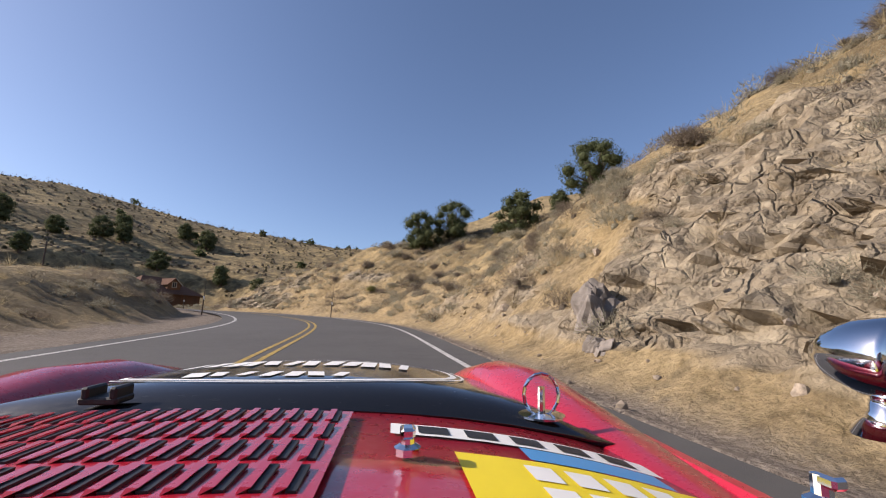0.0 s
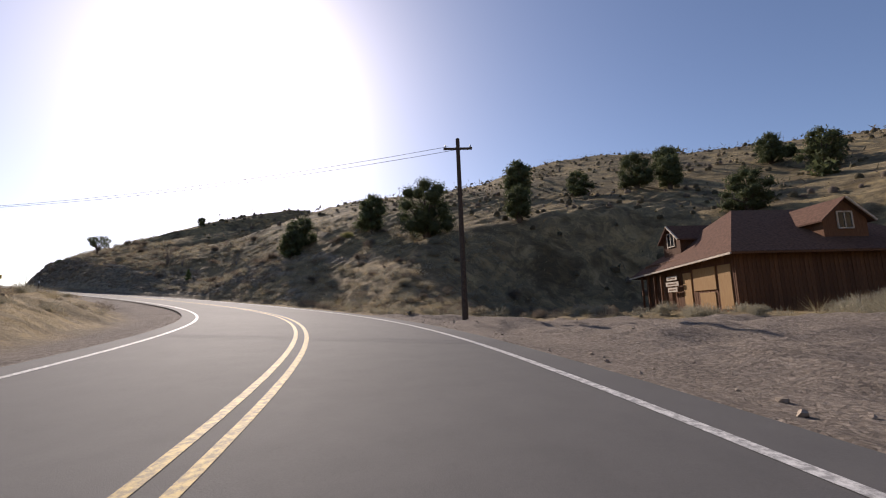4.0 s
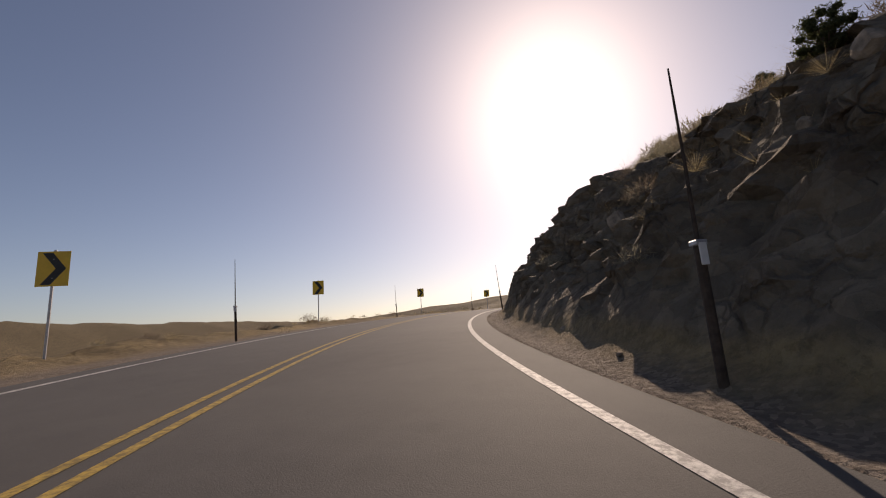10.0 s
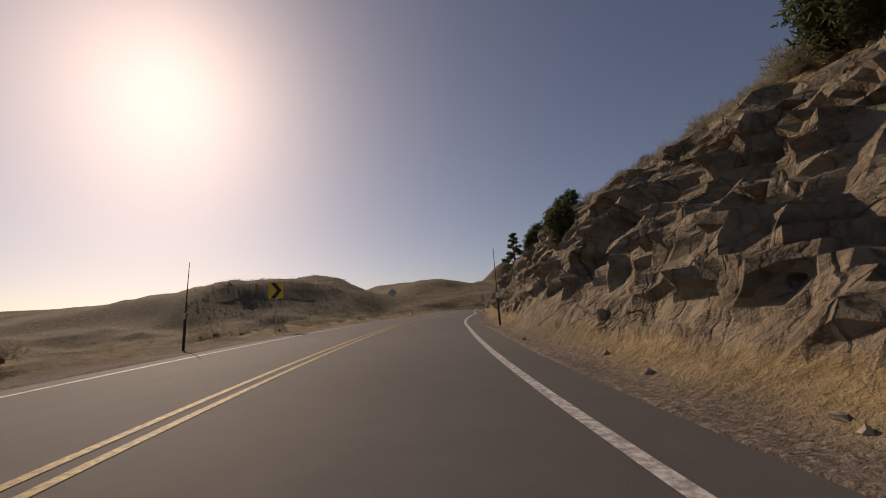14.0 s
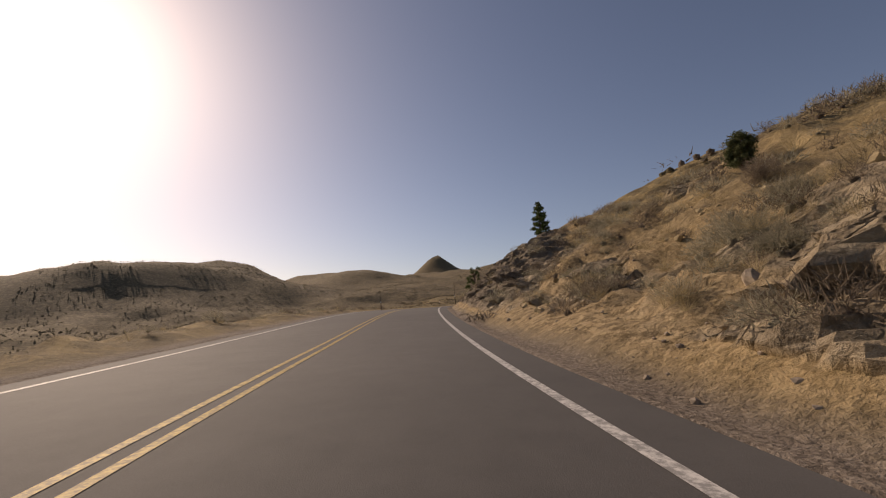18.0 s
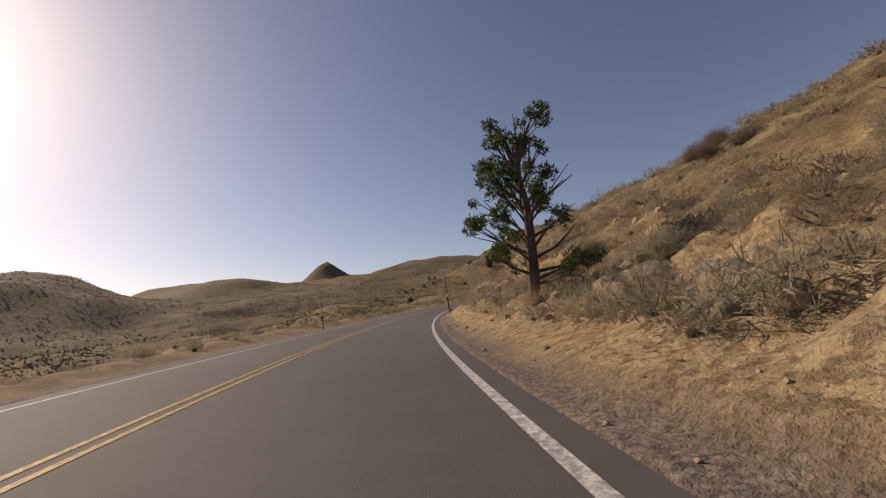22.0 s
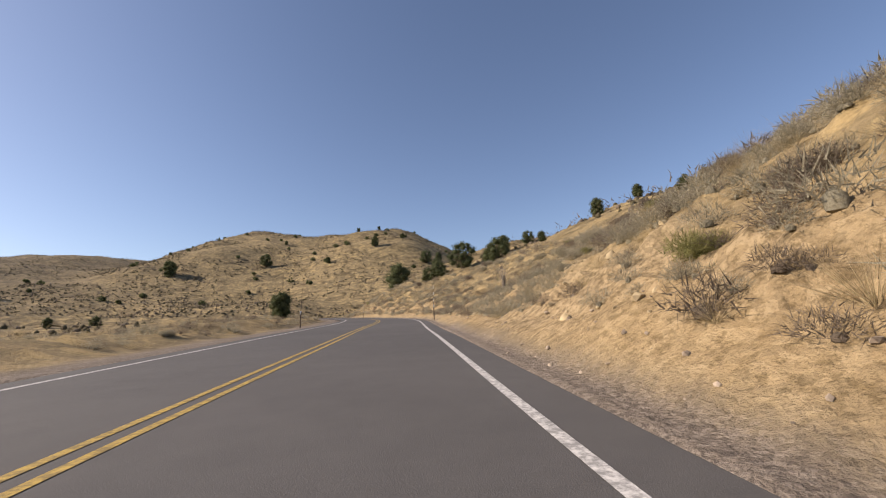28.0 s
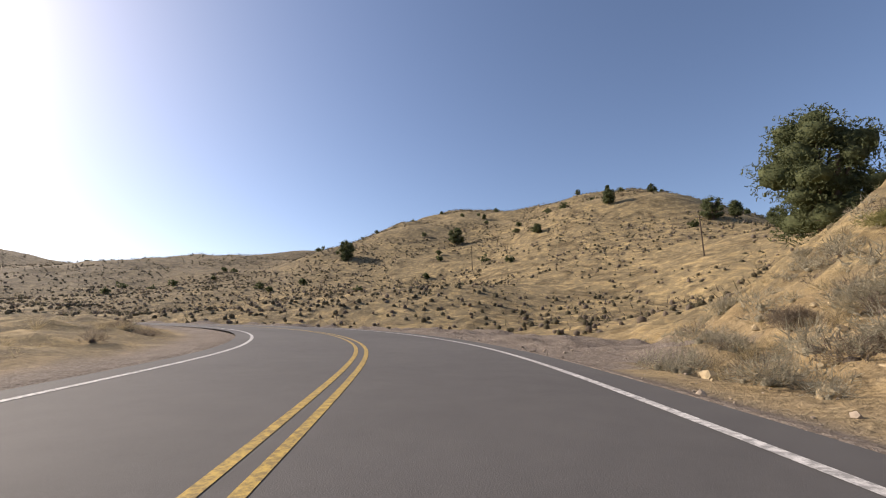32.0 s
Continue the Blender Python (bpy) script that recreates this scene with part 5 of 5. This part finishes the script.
# dry grass along the banks
gx, gy, gz, gu, grock, gbare, ggrav, gok = scatter(srng, 60000, 82, 690, 6.4, 30)
keep = gok & (ggrav < 0.3) & (srng.random(60000) > 0.9 * np.maximum(grock, gbare * 0.9)) & (fbm(gx / 5, gy / 5, 90, 3) > -0.12)
lx, ly, lz, lu, lrock, lbare, lgrav, lok = scatter(srng, 12000, 82, 690, -6.8, -26)
keepl = lok & (lgrav < 0.35) & (fbm(lx / 5, ly / 5, 91, 3) > -0.1)
gp = np.vstack([np.stack([gx, gy, gz], 1)[keep], np.stack([lx, ly, lz], 1)[keepl]])
gp[:, 2] -= 0.03
gs = srng.uniform(0.14, 0.42, len(gp))
brush("dry_grass", "pale straw-coloured dry grass tufts on the banks", "grass", M_STRAW, gp, gs, 0.0085, 11, 0.5, 0.25, 3)
# rounded clumps of brush that cover the banks between the shrubs
for nm, lb, mtl, k, n in (("sage_brush", "grey-green low sagebrush clumps covering the banks", M_SAGE, 0, 13000), ("brown_brush", "brown and grey dry brush clumps covering the banks", M_BROWN, 1, 6500), ("bunch_grass", "rounded straw-coloured bunch grass on the banks", M_STRAW, 2, 8500)):
    bp = []
    for u0, u1, share in ((5.6, 12, 0.5), (12, 24, 0.32), (-7.0, -22, 0.18)):
        q = scatter(srng, int(n * share), 82, 690, u0, u1)
        ok = q[7] & (q[6] < 0.2) & (srng.random(len(q[0])) > 0.95 * np.maximum(q[4], q[5] * 0.4)) & (fbm(q[0] / 6, q[1] / 6, 97 + k, 3) > -0.34) & (np.hypot(q[0] + 57, q[1] - 84) > 12)
        bp.append(np.stack([q[0], q[1], q[2] + 0.02], 1)[ok])
    bp = np.vstack(bp)
    rad = srng.uniform(0.2, 0.5, len(bp)) * srng.uniform(0.8, 1.5, len(bp))
    near = np.abs(nearest(bp[:, 0], bp[:, 1])[1]) < 12
    rd = np.random.default_rng(31 + k)
    if k == 2:
        va_, fa_ = blades(bp[near], rad[near] * 0.95, 0.0048, 120, 0.35, 0.5, rd)
        vb_, fb_ = blades(bp[~near], rad[~near] * 1.1, 0.014, 40, 0.35, 0.5, rd)
    else:
        va_, fa_ = bushes(bp[near], rad[near] * 1.1, 290, rd, 1, 0.018)
        vb_, fb_ = bushes(bp[~near], rad[~near] * 1.25, 110, rd, 1, 0.034)
    tagged(mesh_of(nm, np.vstack([va_, vb_]), np.vstack([fa_, fb_ + len(va_)]), mtl, None, True), lb, "scrub", kind="stuff")
# low scrub over the wider country
fr = np.random.default_rng(15)
sc = np.vstack([field(fr, 8500, (-240, 60, -20, 230), 30, 150), field(fr, 26000, (-560, -240, 20, 640), 30, 400), field(fr, 20000, (-900, -400, 0, 700), 40, 700)])
dens = fbm(sc[:, 0] / 40, sc[:, 1] / 40, 95, 3) > -0.22
sc = sc[dens]
half = fr.random(len(sc)) < 0.62
for nm, lb, mtl, sel, rs in (("sage_scrub", "low grey-green sagebrush scattered over the hills", M_SCRUB, half, 8), ("brown_scrub", "low dark brown scrub scattered over the hills", M_BROWN, ~half, 9)):
    rg = np.random.default_rng(rs)
    tagged(mesh_of(nm, *bushes(sc[sel] + np.array([0, 0, 0.15]), rg.uniform(1.1, 2.7, int(sel.sum())), 3, rg, 1, 0.05), mtl, None, True), lb, "scrub", kind="stuff")
# trees far off on the hills, too many to tell apart
ft = np.vstack([field(fr, 26, (-240, -20, 100, 230), 40, 150), field(fr, 70, (-560, -300, 330, 640), 70, 400)])
fc = np.vstack([p + np.array([0, 0, 1.2]) + crown_points([(0, 0, 0, 1.5, 0.9), (0.6, 0.4, -0.3, 1.1, 0.8)], 60, fr, 0.4) * fr.uniform(0.6, 1.3) for p in ft])
tufts("far_junipers", "small dark junipers dotted over the far hills", "trees", M_JUNIPER, fc, 0.6, 3, 0.4, 0.7, 10)


def make_stone(seed):
    rng = np.random.default_rng(seed)
    bm = bmesh.new()
    bmesh.ops.create_icosphere(bm, subdivisions=2, radius=0.5)
    cuts = [(Vector(rng.normal(size=3)).normalized(), rng.uniform(0.24, 0.4)) for _ in range(9)]
    for v in bm.verts:
        for d, k in cuts:
            e = v.co.dot(d) - k
            if e > 0:
                v.co -= d * e
        v.co *= 1 + rng.uniform(-0.05, 0.05)
    v, f = of_bm(bm)
    return v, f


STONES = [make_stone(60 + k) for k in range(5)]
BM = []
for v, f in STONES:
    me = bpy.data.meshes.new("boulder")
    me.from_pydata(v, [], f)
    me.materials.append(M_STONE)
    BM.append(me)
n = 0
x, y, z, u, rock, bare, grav, ok = scatter(srng, 600, 82, 670, 4.9, 11)
for k in range(len(x)):
    if ok[k] and n < 90 and u[k] < 8.0 and (rock[k] > 0.45 or u[k] < 5.8) and math.hypot(x[k] + 57, y[k] - 84) > 14:
        o = new("boulder", BM[k % 5])
        sz = srng.uniform(0.18, 0.75) if rock[k] > 0.15 else srng.uniform(0.12, 0.3)
        o.matrix_basis = pose(x[k], y[k], z[k] - 0.05 * sz, srng.uniform(0, 360), srng.uniform(0, 360), srng.uniform(0, 360)) @ Matrix.Diagonal((sz, sz * srng.uniform(0.6, 1), sz * 0.8, 1))
        tagged(o, "angular tan boulder fallen from the rock cut", "rock", "boulders under the cut")
        n += 1
# dead branches washed down against the bank
pr = np.random.default_rng(6)
px_, py_, pz_, pa_ = road_at(393, 4.9)
pile = thing("dead_branches", "tangle of bleached dead branches at the foot of the bank", "dead branches", pose(px_, py_, height(px_, py_), 0, 0, pa_))
for k in range(34):
    a, l, h = pr.uniform(0, 6.28), pr.uniform(0.35, 1.0), pr.uniform(0.05, 0.4)
    b = Vector((pr.normal() * 0.3, pr.normal() * 0.4, -0.03))
    e = b + Vector((math.cos(a) * l * 0.6, math.sin(a) * l, h))
    part("branch", *tube([b, b.lerp(e, 0.5) + Vector((pr.normal() * 0.06, pr.normal() * 0.06, 0.12)), e], [0.022, 0.014, 0.005], 5), M_DEAD, pile)
# grey outcrops standing out of the cut
M_GREYROCK = plain("grey_rock", (0.19, 0.165, 0.145), 0.95, 0.15, vary=0.45, scale=2.2, bumps=0.8)
for s, u, w, h, sd in ((87.0, 6.1, 1.5, 1.5, 3), (86.0, 5.5, 0.7, 0.5, 4)):
    orng = np.random.default_rng(sd)
    bm = bmesh.new()
    bmesh.ops.create_icosphere(bm, subdivisions=4, radius=0.5)
    cuts = [(Vector(orng.normal(size=3)).normalized(), orng.uniform(0.26, 0.42)) for _ in range(16)]
    for v in bm.verts:
        for c_, k in cuts:
            e = v.co.dot(c_) - k
            if e > 0:
                v.co -= c_ * e
    v, f = of_bm(bm)
    v = np.array(v)
    v = v * (1 + 0.5 * fbm(v[:, 0] * 6 + sd, v[:, 1] * 6 + v[:, 2] * 5, 3, 4))[:, None] * np.array([w * 0.75, w, h])
    x, y, z, a = road_at(s, u)
    o = mesh_of("rock_outcrop", v, f, M_GREYROCK)
    o.matrix_basis = pose(x, y, height(x, y) - 0.02 * h, 0, 0, a)
    tagged(o, "weathered grey rock outcrop jutting from the cut", "rock", "outcrops in the cut")
# small stones along the toe of the bank
x, y, z, u, rock, bare, grav, ok = scatter(srng, 9500, 82, 690, 4.3, 10.5)
vv, ff = [], []
bm = bmesh.new()
bmesh.ops.create_icosphere(bm, subdivisions=1, radius=0.5)
base_v, base_f = of_bm(bm)
base_v, base_f = np.array(base_v), np.array(base_f)
cnt = 0
for k in np.nonzero(ok)[0]:
    if srng.random() > math.exp(-((u[k] - 5.0) / 1.3) ** 2) + 0.2:
        continue
    s = 0.03 + 0.11 * srng.random() ** 3
    vv.append(base_v * srng.uniform(0.6, 1.3, (len(base_v), 1)) * s * np.array([1, srng.uniform(0.6, 1), 0.7]) + np.array([x[k], y[k], z[k] + s * 0.15]))
    ff.append(base_f + cnt * len(base_v))
    cnt += 1
x2, y2, z2, u2, r2_, b2, g2, ok2 = scatter(srng, 13000, 82, 690, 5.6, 12)
cv, cf, cc = [], [], 0
for k in np.nonzero(ok2 & (b2 > 0.3) & (r2_ < 0.5) & (fbm(x2 / 3, y2 / 3, 99, 3) > -0.1))[0]:
    s = 0.07 + 0.28 * srng.random() ** 3
    cv.append(base_v * srng.uniform(0.55, 1.3, (len(base_v), 1)) * s * np.array([1, srng.uniform(0.6, 1), 0.8]) + np.array([x2[k], y2[k], z2[k] + s * 0.1]))
    cf.append(base_f + cc * len(base_v))
    cc += 1
tagged(mesh_of("earth_clods", np.vstack(cv), np.vstack(cf), M_CLOD), "clods of tan earth and small stones on the cut slope", "stones", kind="stuff")
tagged(mesh_of("loose_stones", np.vstack(vv), np.vstack(ff), M_STONE), "loose tan stones along the toe of the bank", "stones", kind="stuff")


# ---- the red rally car, standing where the drive begins ----
def lacquer(name, color, rough=0.22):
    def build(t, b):
        f = noise_of(t, 3.0, 4)
        t.links.new(ramp(t, f, [(0.3, tuple(c * 0.88 for c in color)), (0.7, color)]), b.inputs["Base Color"])
        b.inputs["Coat Weight"].default_value, b.inputs["Coat Roughness"].default_value = 0.7, 0.08
        t.links.new(ramp(t, noise_of(t, 40, 5), [(0.3, (rough, rough, rough)), (0.8, (rough + 0.2,) * 3)]), b.inputs["Roughness"])
    return mat(name, build, rough, 0.5)


M_RED = lacquer("red_lacquer", (0.42, 0.012, 0.030))
M_HOOD = lacquer("black_lacquer", (0.012, 0.012, 0.013), 0.12)
M_CHROME = plain("chrome", (0.80, 0.80, 0.82), 0.08, 0.5, 1.0, vary=0.04)
M_VWHITE = plain("white_vinyl", (0.78, 0.77, 0.74), 0.4, 0.4, vary=0.06)
M_VYELLOW = plain("yellow_vinyl", (0.80, 0.62, 0.02), 0.4, 0.4, vary=0.06)
M_VBLUE = plain("blue_vinyl", (0.06, 0.28, 0.58), 0.4, 0.4, vary=0.06)
M_RUBBER = plain("black_rubber", (0.018, 0.018, 0.018), 0.75, 0.3, vary=0.3, scale=12)
M_CARGLASS = plain("tinted_glass", (0.03, 0.035, 0.04), 0.05, 0.6, vary=0.05)
CAR_X = -0.27
car = thing("rally_car", "red rally car with black bonnet, louvres and chrome bullet mirrors", "car", pose(0, 0, -0.95, 2.7, 0, 6.55))


def shell(name, xs, rows, mtl, parent, label="", thick=0.0):
    """A panel lofted through cross sections: rows of (y, half width, edge height, crown height)."""
    vs = []
    for y, hw, ze, zc in rows:
        for k in xs:
            vs.append((CAR_X + k * hw, y, zc - (zc - ze) * abs(k) ** 2.6))
    m = len(xs)
    fs = [[i * m + j, i * m + j + 1, (i + 1) * m + j + 1, (i + 1) * m + j] for i in range(len(rows) - 1) for j in range(m - 1)]
    o = part(name, vs, fs, mtl, parent, label, True)
    if thick:
        md = o.modifiers.new("solid", "SOLIDIFY")
        md.thickness = thick
    return o


K15 = [k / 7 for k in range(-7, 8)]
# cowl and bonnet, bonnet black with red cowl behind it
shell("cowl", K15, [(-0.30, 0.72, 0.70, 0.83), (0.1, 0.70, 0.70, 0.805), (0.5, 0.70, 0.70, 0.79), (0.80, 0.69, 0.70, 0.780)], M_RED, car, "red cowl panel", 0.01)
bonnet = shell("bonnet", K15, [(0.805, 0.68, 0.715, 0.785), (1.15, 0.67, 0.705, 0.785), (1.5, 0.64, 0.69, 0.775), (1.8, 0.58, 0.655, 0.745), (2.0, 0.50, 0.60, 0.69)], M_HOOD, car, "glossy black bonnet lid", 0.01)
shell("nose", K15, [(2.0, 0.72, 0.50, 0.685), (2.15, 0.68, 0.44, 0.60), (2.25, 0.62, 0.38, 0.45), (2.27, 0.60, 0.30, 0.30)], M_RED, car, "", 0.01)
for sx, nm in ((-1, "fender"), (1, "fender")):
    vs, fs = [], []
    for y, top, out in ((-0.9, 0.66, 0.84), (-0.3, 0.67, 0.84), (0.2, 0.68, 0.84), (0.6, 0.70, 0.84), (1.0, 0.74, 0.83), (1.35, 0.775, 0.82), (1.65, 0.765, 0.80), (1.9, 0.71, 0.76), (2.1, 0.58, 0.70)):
        for k in range(9):
            w = math.pi * k / 8
            vs.append((CAR_X + sx * (out - 0.13 + 0.13 * -math.cos(w)), y, top - 0.10 + 0.10 * math.sin(w) - (0.35 if k == 8 else 0.04 if k == 0 else 0)))
    for i in range(8):
        for k in range(8):
            q = [i * 9 + k, i * 9 + k + 1, (i + 1) * 9 + k + 1, (i + 1) * 9 + k]
            fs.append(q if sx > 0 else q[::-1])
    part(nm, vs, fs, M_RED, car, "rounded red front fender", True)
    part("headlight", *lathe([(0.0, 0.03), (0.06, 0.025), (0.09, 0.0), (0.10, -0.05)], 16, "y"), M_REFL, car, "round headlight").location = (CAR_X + sx * 0.68, 2.08, 0.56)
    for y in (1.35, -1.15):
        w = part("wheel", *lathe([(0.17, -0.09), (0.29, -0.09), (0.31, -0.05), (0.31, 0.05), (0.29, 0.09), (0.17, 0.09)], 20), M_RUBBER, car)
        w.location, w.rotation_euler = (CAR_X + sx * 0.70, y, 0.31), (0, radians(90), 0)
        part("rim", *lathe([(0.0, 0.05 * sx), (0.05, 0.06 * sx), (0.15, 0.03 * sx), (0.175, 0.085 * sx)], 16), M_CHROME, w, "chrome wheel rim")
    part("side_panel", *box(CAR_X + sx * 0.79, -0.4, 0.45, 0.05, 3.0, 0.5, 0.015), M_RED, car)
    mir = part("mirror", *lathe([(0.0, 0.115), (0.022, 0.105), (0.048, 0.07), (0.064, 0.02), (0.066, -0.035), (0.060, -0.045), (0.0, -0.046)], 32, "y"), M_CHROME, car, "chrome bullet mirror", True)
    mir.location = (CAR_X + sx * 0.985 + (0.075 if sx > 0 else 0), 0.66, 0.885)
    part("mirror_foot", *tube([(0, -0.0, -0.115), (-0.005 * sx, 0, -0.085), (0.0, 0, -0.05)], [0.052, 0.022, 0.02], 16), M_CHROME, mir, "", True)
part("floor_pan", *box(CAR_X, -0.2, 0.36, 1.45, 4.0, 0.22, 0.05), M_RUBBER, car)
part("boot", *box(CAR_X, -1.75, 0.62, 1.4, 0.9, 0.36, 0.12), M_RED, car)
shell("windscreen", K15, [(-0.32, 0.66, 0.80, 0.83), (-0.72, 0.56, 1.16, 1.18)], M_CARGLASS, car, "tinted windscreen")
shell("cabin_roof", K15, [(-0.70, 0.57, 1.15, 1.19), (-1.0, 0.58, 1.17, 1.23), (-1.4, 0.55, 1.08, 1.15), (-1.7, 0.50, 0.82, 0.86)], M_RED, car, "red hardtop", 0.02)
for sx in (-1, 1):
    part("side_window", [(CAR_X + sx * 0.68, -0.4, 0.74), (CAR_X + sx * 0.68, -1.6, 0.74), (CAR_X + sx * 0.55, -1.45, 1.09), (CAR_X + sx * 0.57, -0.72, 1.15)], [[0, 1, 2, 3]], M_CARGLASS, car)
def cowl_z(x, y):
    zc = np.interp(y, [-0.3, 0.1, 0.5, 0.8], [0.83, 0.805, 0.79, 0.78])
    return float(zc - (zc - 0.70) * min(1.0, abs(x - CAR_X) / np.interp(y, [-0.3, 0.1, 0.5, 0.8], [0.72, 0.70, 0.70, 0.69])) ** 2.6)


def strip_of(x0, x1, y0, y1, n=6):
    """A quad cut across, so that it follows the crown of the panel."""
    out = []
    for i in range(n):
        a, b = x0 + (x1 - x0) * i / n, x0 + (x1 - x0) * (i + 1) / n
        out.append([(a, y0), (b, y0), (b, y1), (a, y1)])
    return out


def sticker(name, quads, mtl, lift, label):
    """Thin vinyl laid on the cowl: outlines in the panel's own plane."""
    vs, fs = [], []
    for q in quads:
        k = len(vs)
        vs += [(x, y, cowl_z(x, y) + 0.003 + lift) for x, y in q]
        fs.append(list(range(k, k + len(q))))
    return part(name, vs, fs, mtl, car, label)


# raised louvres on the cowl
panel = sticker("louvre_panel", strip_of(CAR_X - 0.66, CAR_X + 0.21, 0.24, 0.76, 16), M_RED, 0.006, "raised red louvre panel")
lv = None
for r in range(6):
    for c in range(30):
        if lv is None:
            vs = [(-0.010, -0.034, 0), (0.010, -0.034, 0), (0.010, 0.034, 0), (-0.010, 0.034, 0), (-0.008, -0.030, 0.005), (0.001, 0.030, 0.005), (-0.008, 0.030, 0.005), (0.001, -0.030, 0.005)]
            lv = part("louvre", vs, [[0, 3, 6, 4], [4, 6, 5, 7], [0, 4, 7], [3, 5, 6]], M_RED, panel)
            lm = lv.data
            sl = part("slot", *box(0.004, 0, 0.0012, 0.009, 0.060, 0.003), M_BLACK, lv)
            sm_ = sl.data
        else:
            lv = new("louvre", lm)
            lv.parent = panel
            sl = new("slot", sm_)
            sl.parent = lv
        lx, ly = CAR_X - 0.64 + c * 0.0285, 0.285 + r * 0.085
        lv.location, lv.rotation_euler = (lx, ly, cowl_z(lx, ly) + 0.010), (0, math.atan2(cowl_z(lx - 0.01, ly) - cowl_z(lx + 0.01, ly), 0.02), 0)
for k in range(2):
    cl = part("bonnet_clip", *join(box(0, 0, 0.01, 0.06, 0.05, 0.012, 0.003), box(-0.02, 0, 0.022, 0.012, 0.05, 0.02, 0.003), box(0.022, 0, 0.022, 0.012, 0.05, 0.02, 0.003)), M_BLACK, car, "black bonnet clip")
    cl.location = (CAR_X - 0.2 - 0.3 * k, 0.83, 0.785)
ring = tube([(0.035 * math.cos(a), 0, 0.04 + 0.04 * math.sin(a)) for a in [k * 2 * math.pi / 16 for k in range(17)]], [0.0035] * 17, 6)
pin = part("bonnet_pin", *join(ring, tube([(0, 0, 0), (0, 0, 0.055)], [0.008, 0.007], 8), lathe([(0.045, 0.0), (0.045, 0.004), (0.0, 0.005)], 14)), M_CHROME, car, "chrome bonnet pin with ring")
pin.location = (CAR_X + 0.56, 0.87, 0.75)
for x, y, z in ((0.02, 0.56, 0.785), (0.40, 0.42, 0.775)):
    part("washer_jet", *join(lathe([(0.016, 0), (0.016, 0.008), (0.009, 0.012), (0.009, 0.03), (0.0, 0.032)], 10), box(0, -0.008, 0.026, 0.016, 0.022, 0.012, 0.003)), M_CHROME, car).location = (x, y, z)


sticker("decal", strip_of(0.0, 0.40, 0.66, 0.72), M_VWHITE, 0.0, "white vinyl decal")
for k in range(5):
    sticker("lettering_bar", strip_of(0.04 + k * 0.07, 0.085 + k * 0.07, 0.67, 0.71, 2), M_BLACK, 0.001, "black bar of a sponsor's writing")
sticker("decal", strip_of(0.18, 0.38, 0.60, 0.655), M_VBLUE, 0.0, "blue zigzag vinyl decal")
sticker("decal", strip_of(0.08, 0.44, 0.42, 0.595), M_VYELLOW, 0.0, "yellow vinyl decal")
for k in range(10):
    sticker("lettering_bar", strip_of(0.16 + k % 5 * 0.05, 0.195 + k % 5 * 0.05, 0.52 - k // 5 * 0.07, 0.57 - k // 5 * 0.07, 2), M_VWHITE, 0.001, "white bar of a sponsor's writing")


def hood_mark(quads, lift=0.003):
    vs, fs = [], []
    for q in quads:
        k = len(vs)
        for x, y in q:
            zc = np.interp(y, [0.8, 1.15, 1.5, 1.8, 2.0], [0.785, 0.785, 0.775, 0.745, 0.69])
            hw = np.interp(y, [0.8, 1.15, 1.5, 1.8, 2.0], [0.68, 0.67, 0.64, 0.58, 0.50])
            ze = np.interp(y, [0.8, 1.15, 1.5, 1.8, 2.0], [0.715, 0.705, 0.69, 0.655, 0.60])
            vs.append((x, y, zc - (zc - ze) * abs((x - CAR_X) / hw) ** 2.6 + lift))
        fs.append(list(range(k, k + len(q))))
    part("hood_lettering", vs, fs, M_VWHITE, bonnet, "white bars of faded writing")


hm = np.random.default_rng(9)
for y0, y1, x0, n in ((1.36, 1.52, -0.34, 12), (1.12, 1.21, -0.22, 7)):
    for k in range(n):
        a, lean = CAR_X + x0 + k * 0.057, hm.uniform(-0.02, 0.02)
        w, b = hm.uniform(0.022, 0.046), y0 + hm.uniform(0, 0.02)
        hood_mark([[(a, b), (a + w, b), (a + w + lean, y1), (a + lean, y1)]])
rings = []
for k in range(40):
    a, b = k * 2 * math.pi / 40, (k + 1) * 2 * math.pi / 40
    for r0, r1 in ((0.93, 0.97), (1.0, 1.02)):
        rings.append([(CAR_X + 0.48 * r0 * math.cos(a), 1.38 + 0.34 * r0 * math.sin(a)), (CAR_X + 0.48 * r1 * math.cos(a), 1.38 + 0.34 * r1 * math.sin(a)),
                      (CAR_X + 0.48 * r1 * math.cos(b), 1.38 + 0.34 * r1 * math.sin(b)), (CAR_X + 0.48 * r0 * math.cos(b), 1.38 + 0.34 * r0 * math.sin(b))])
hood_mark(rings)
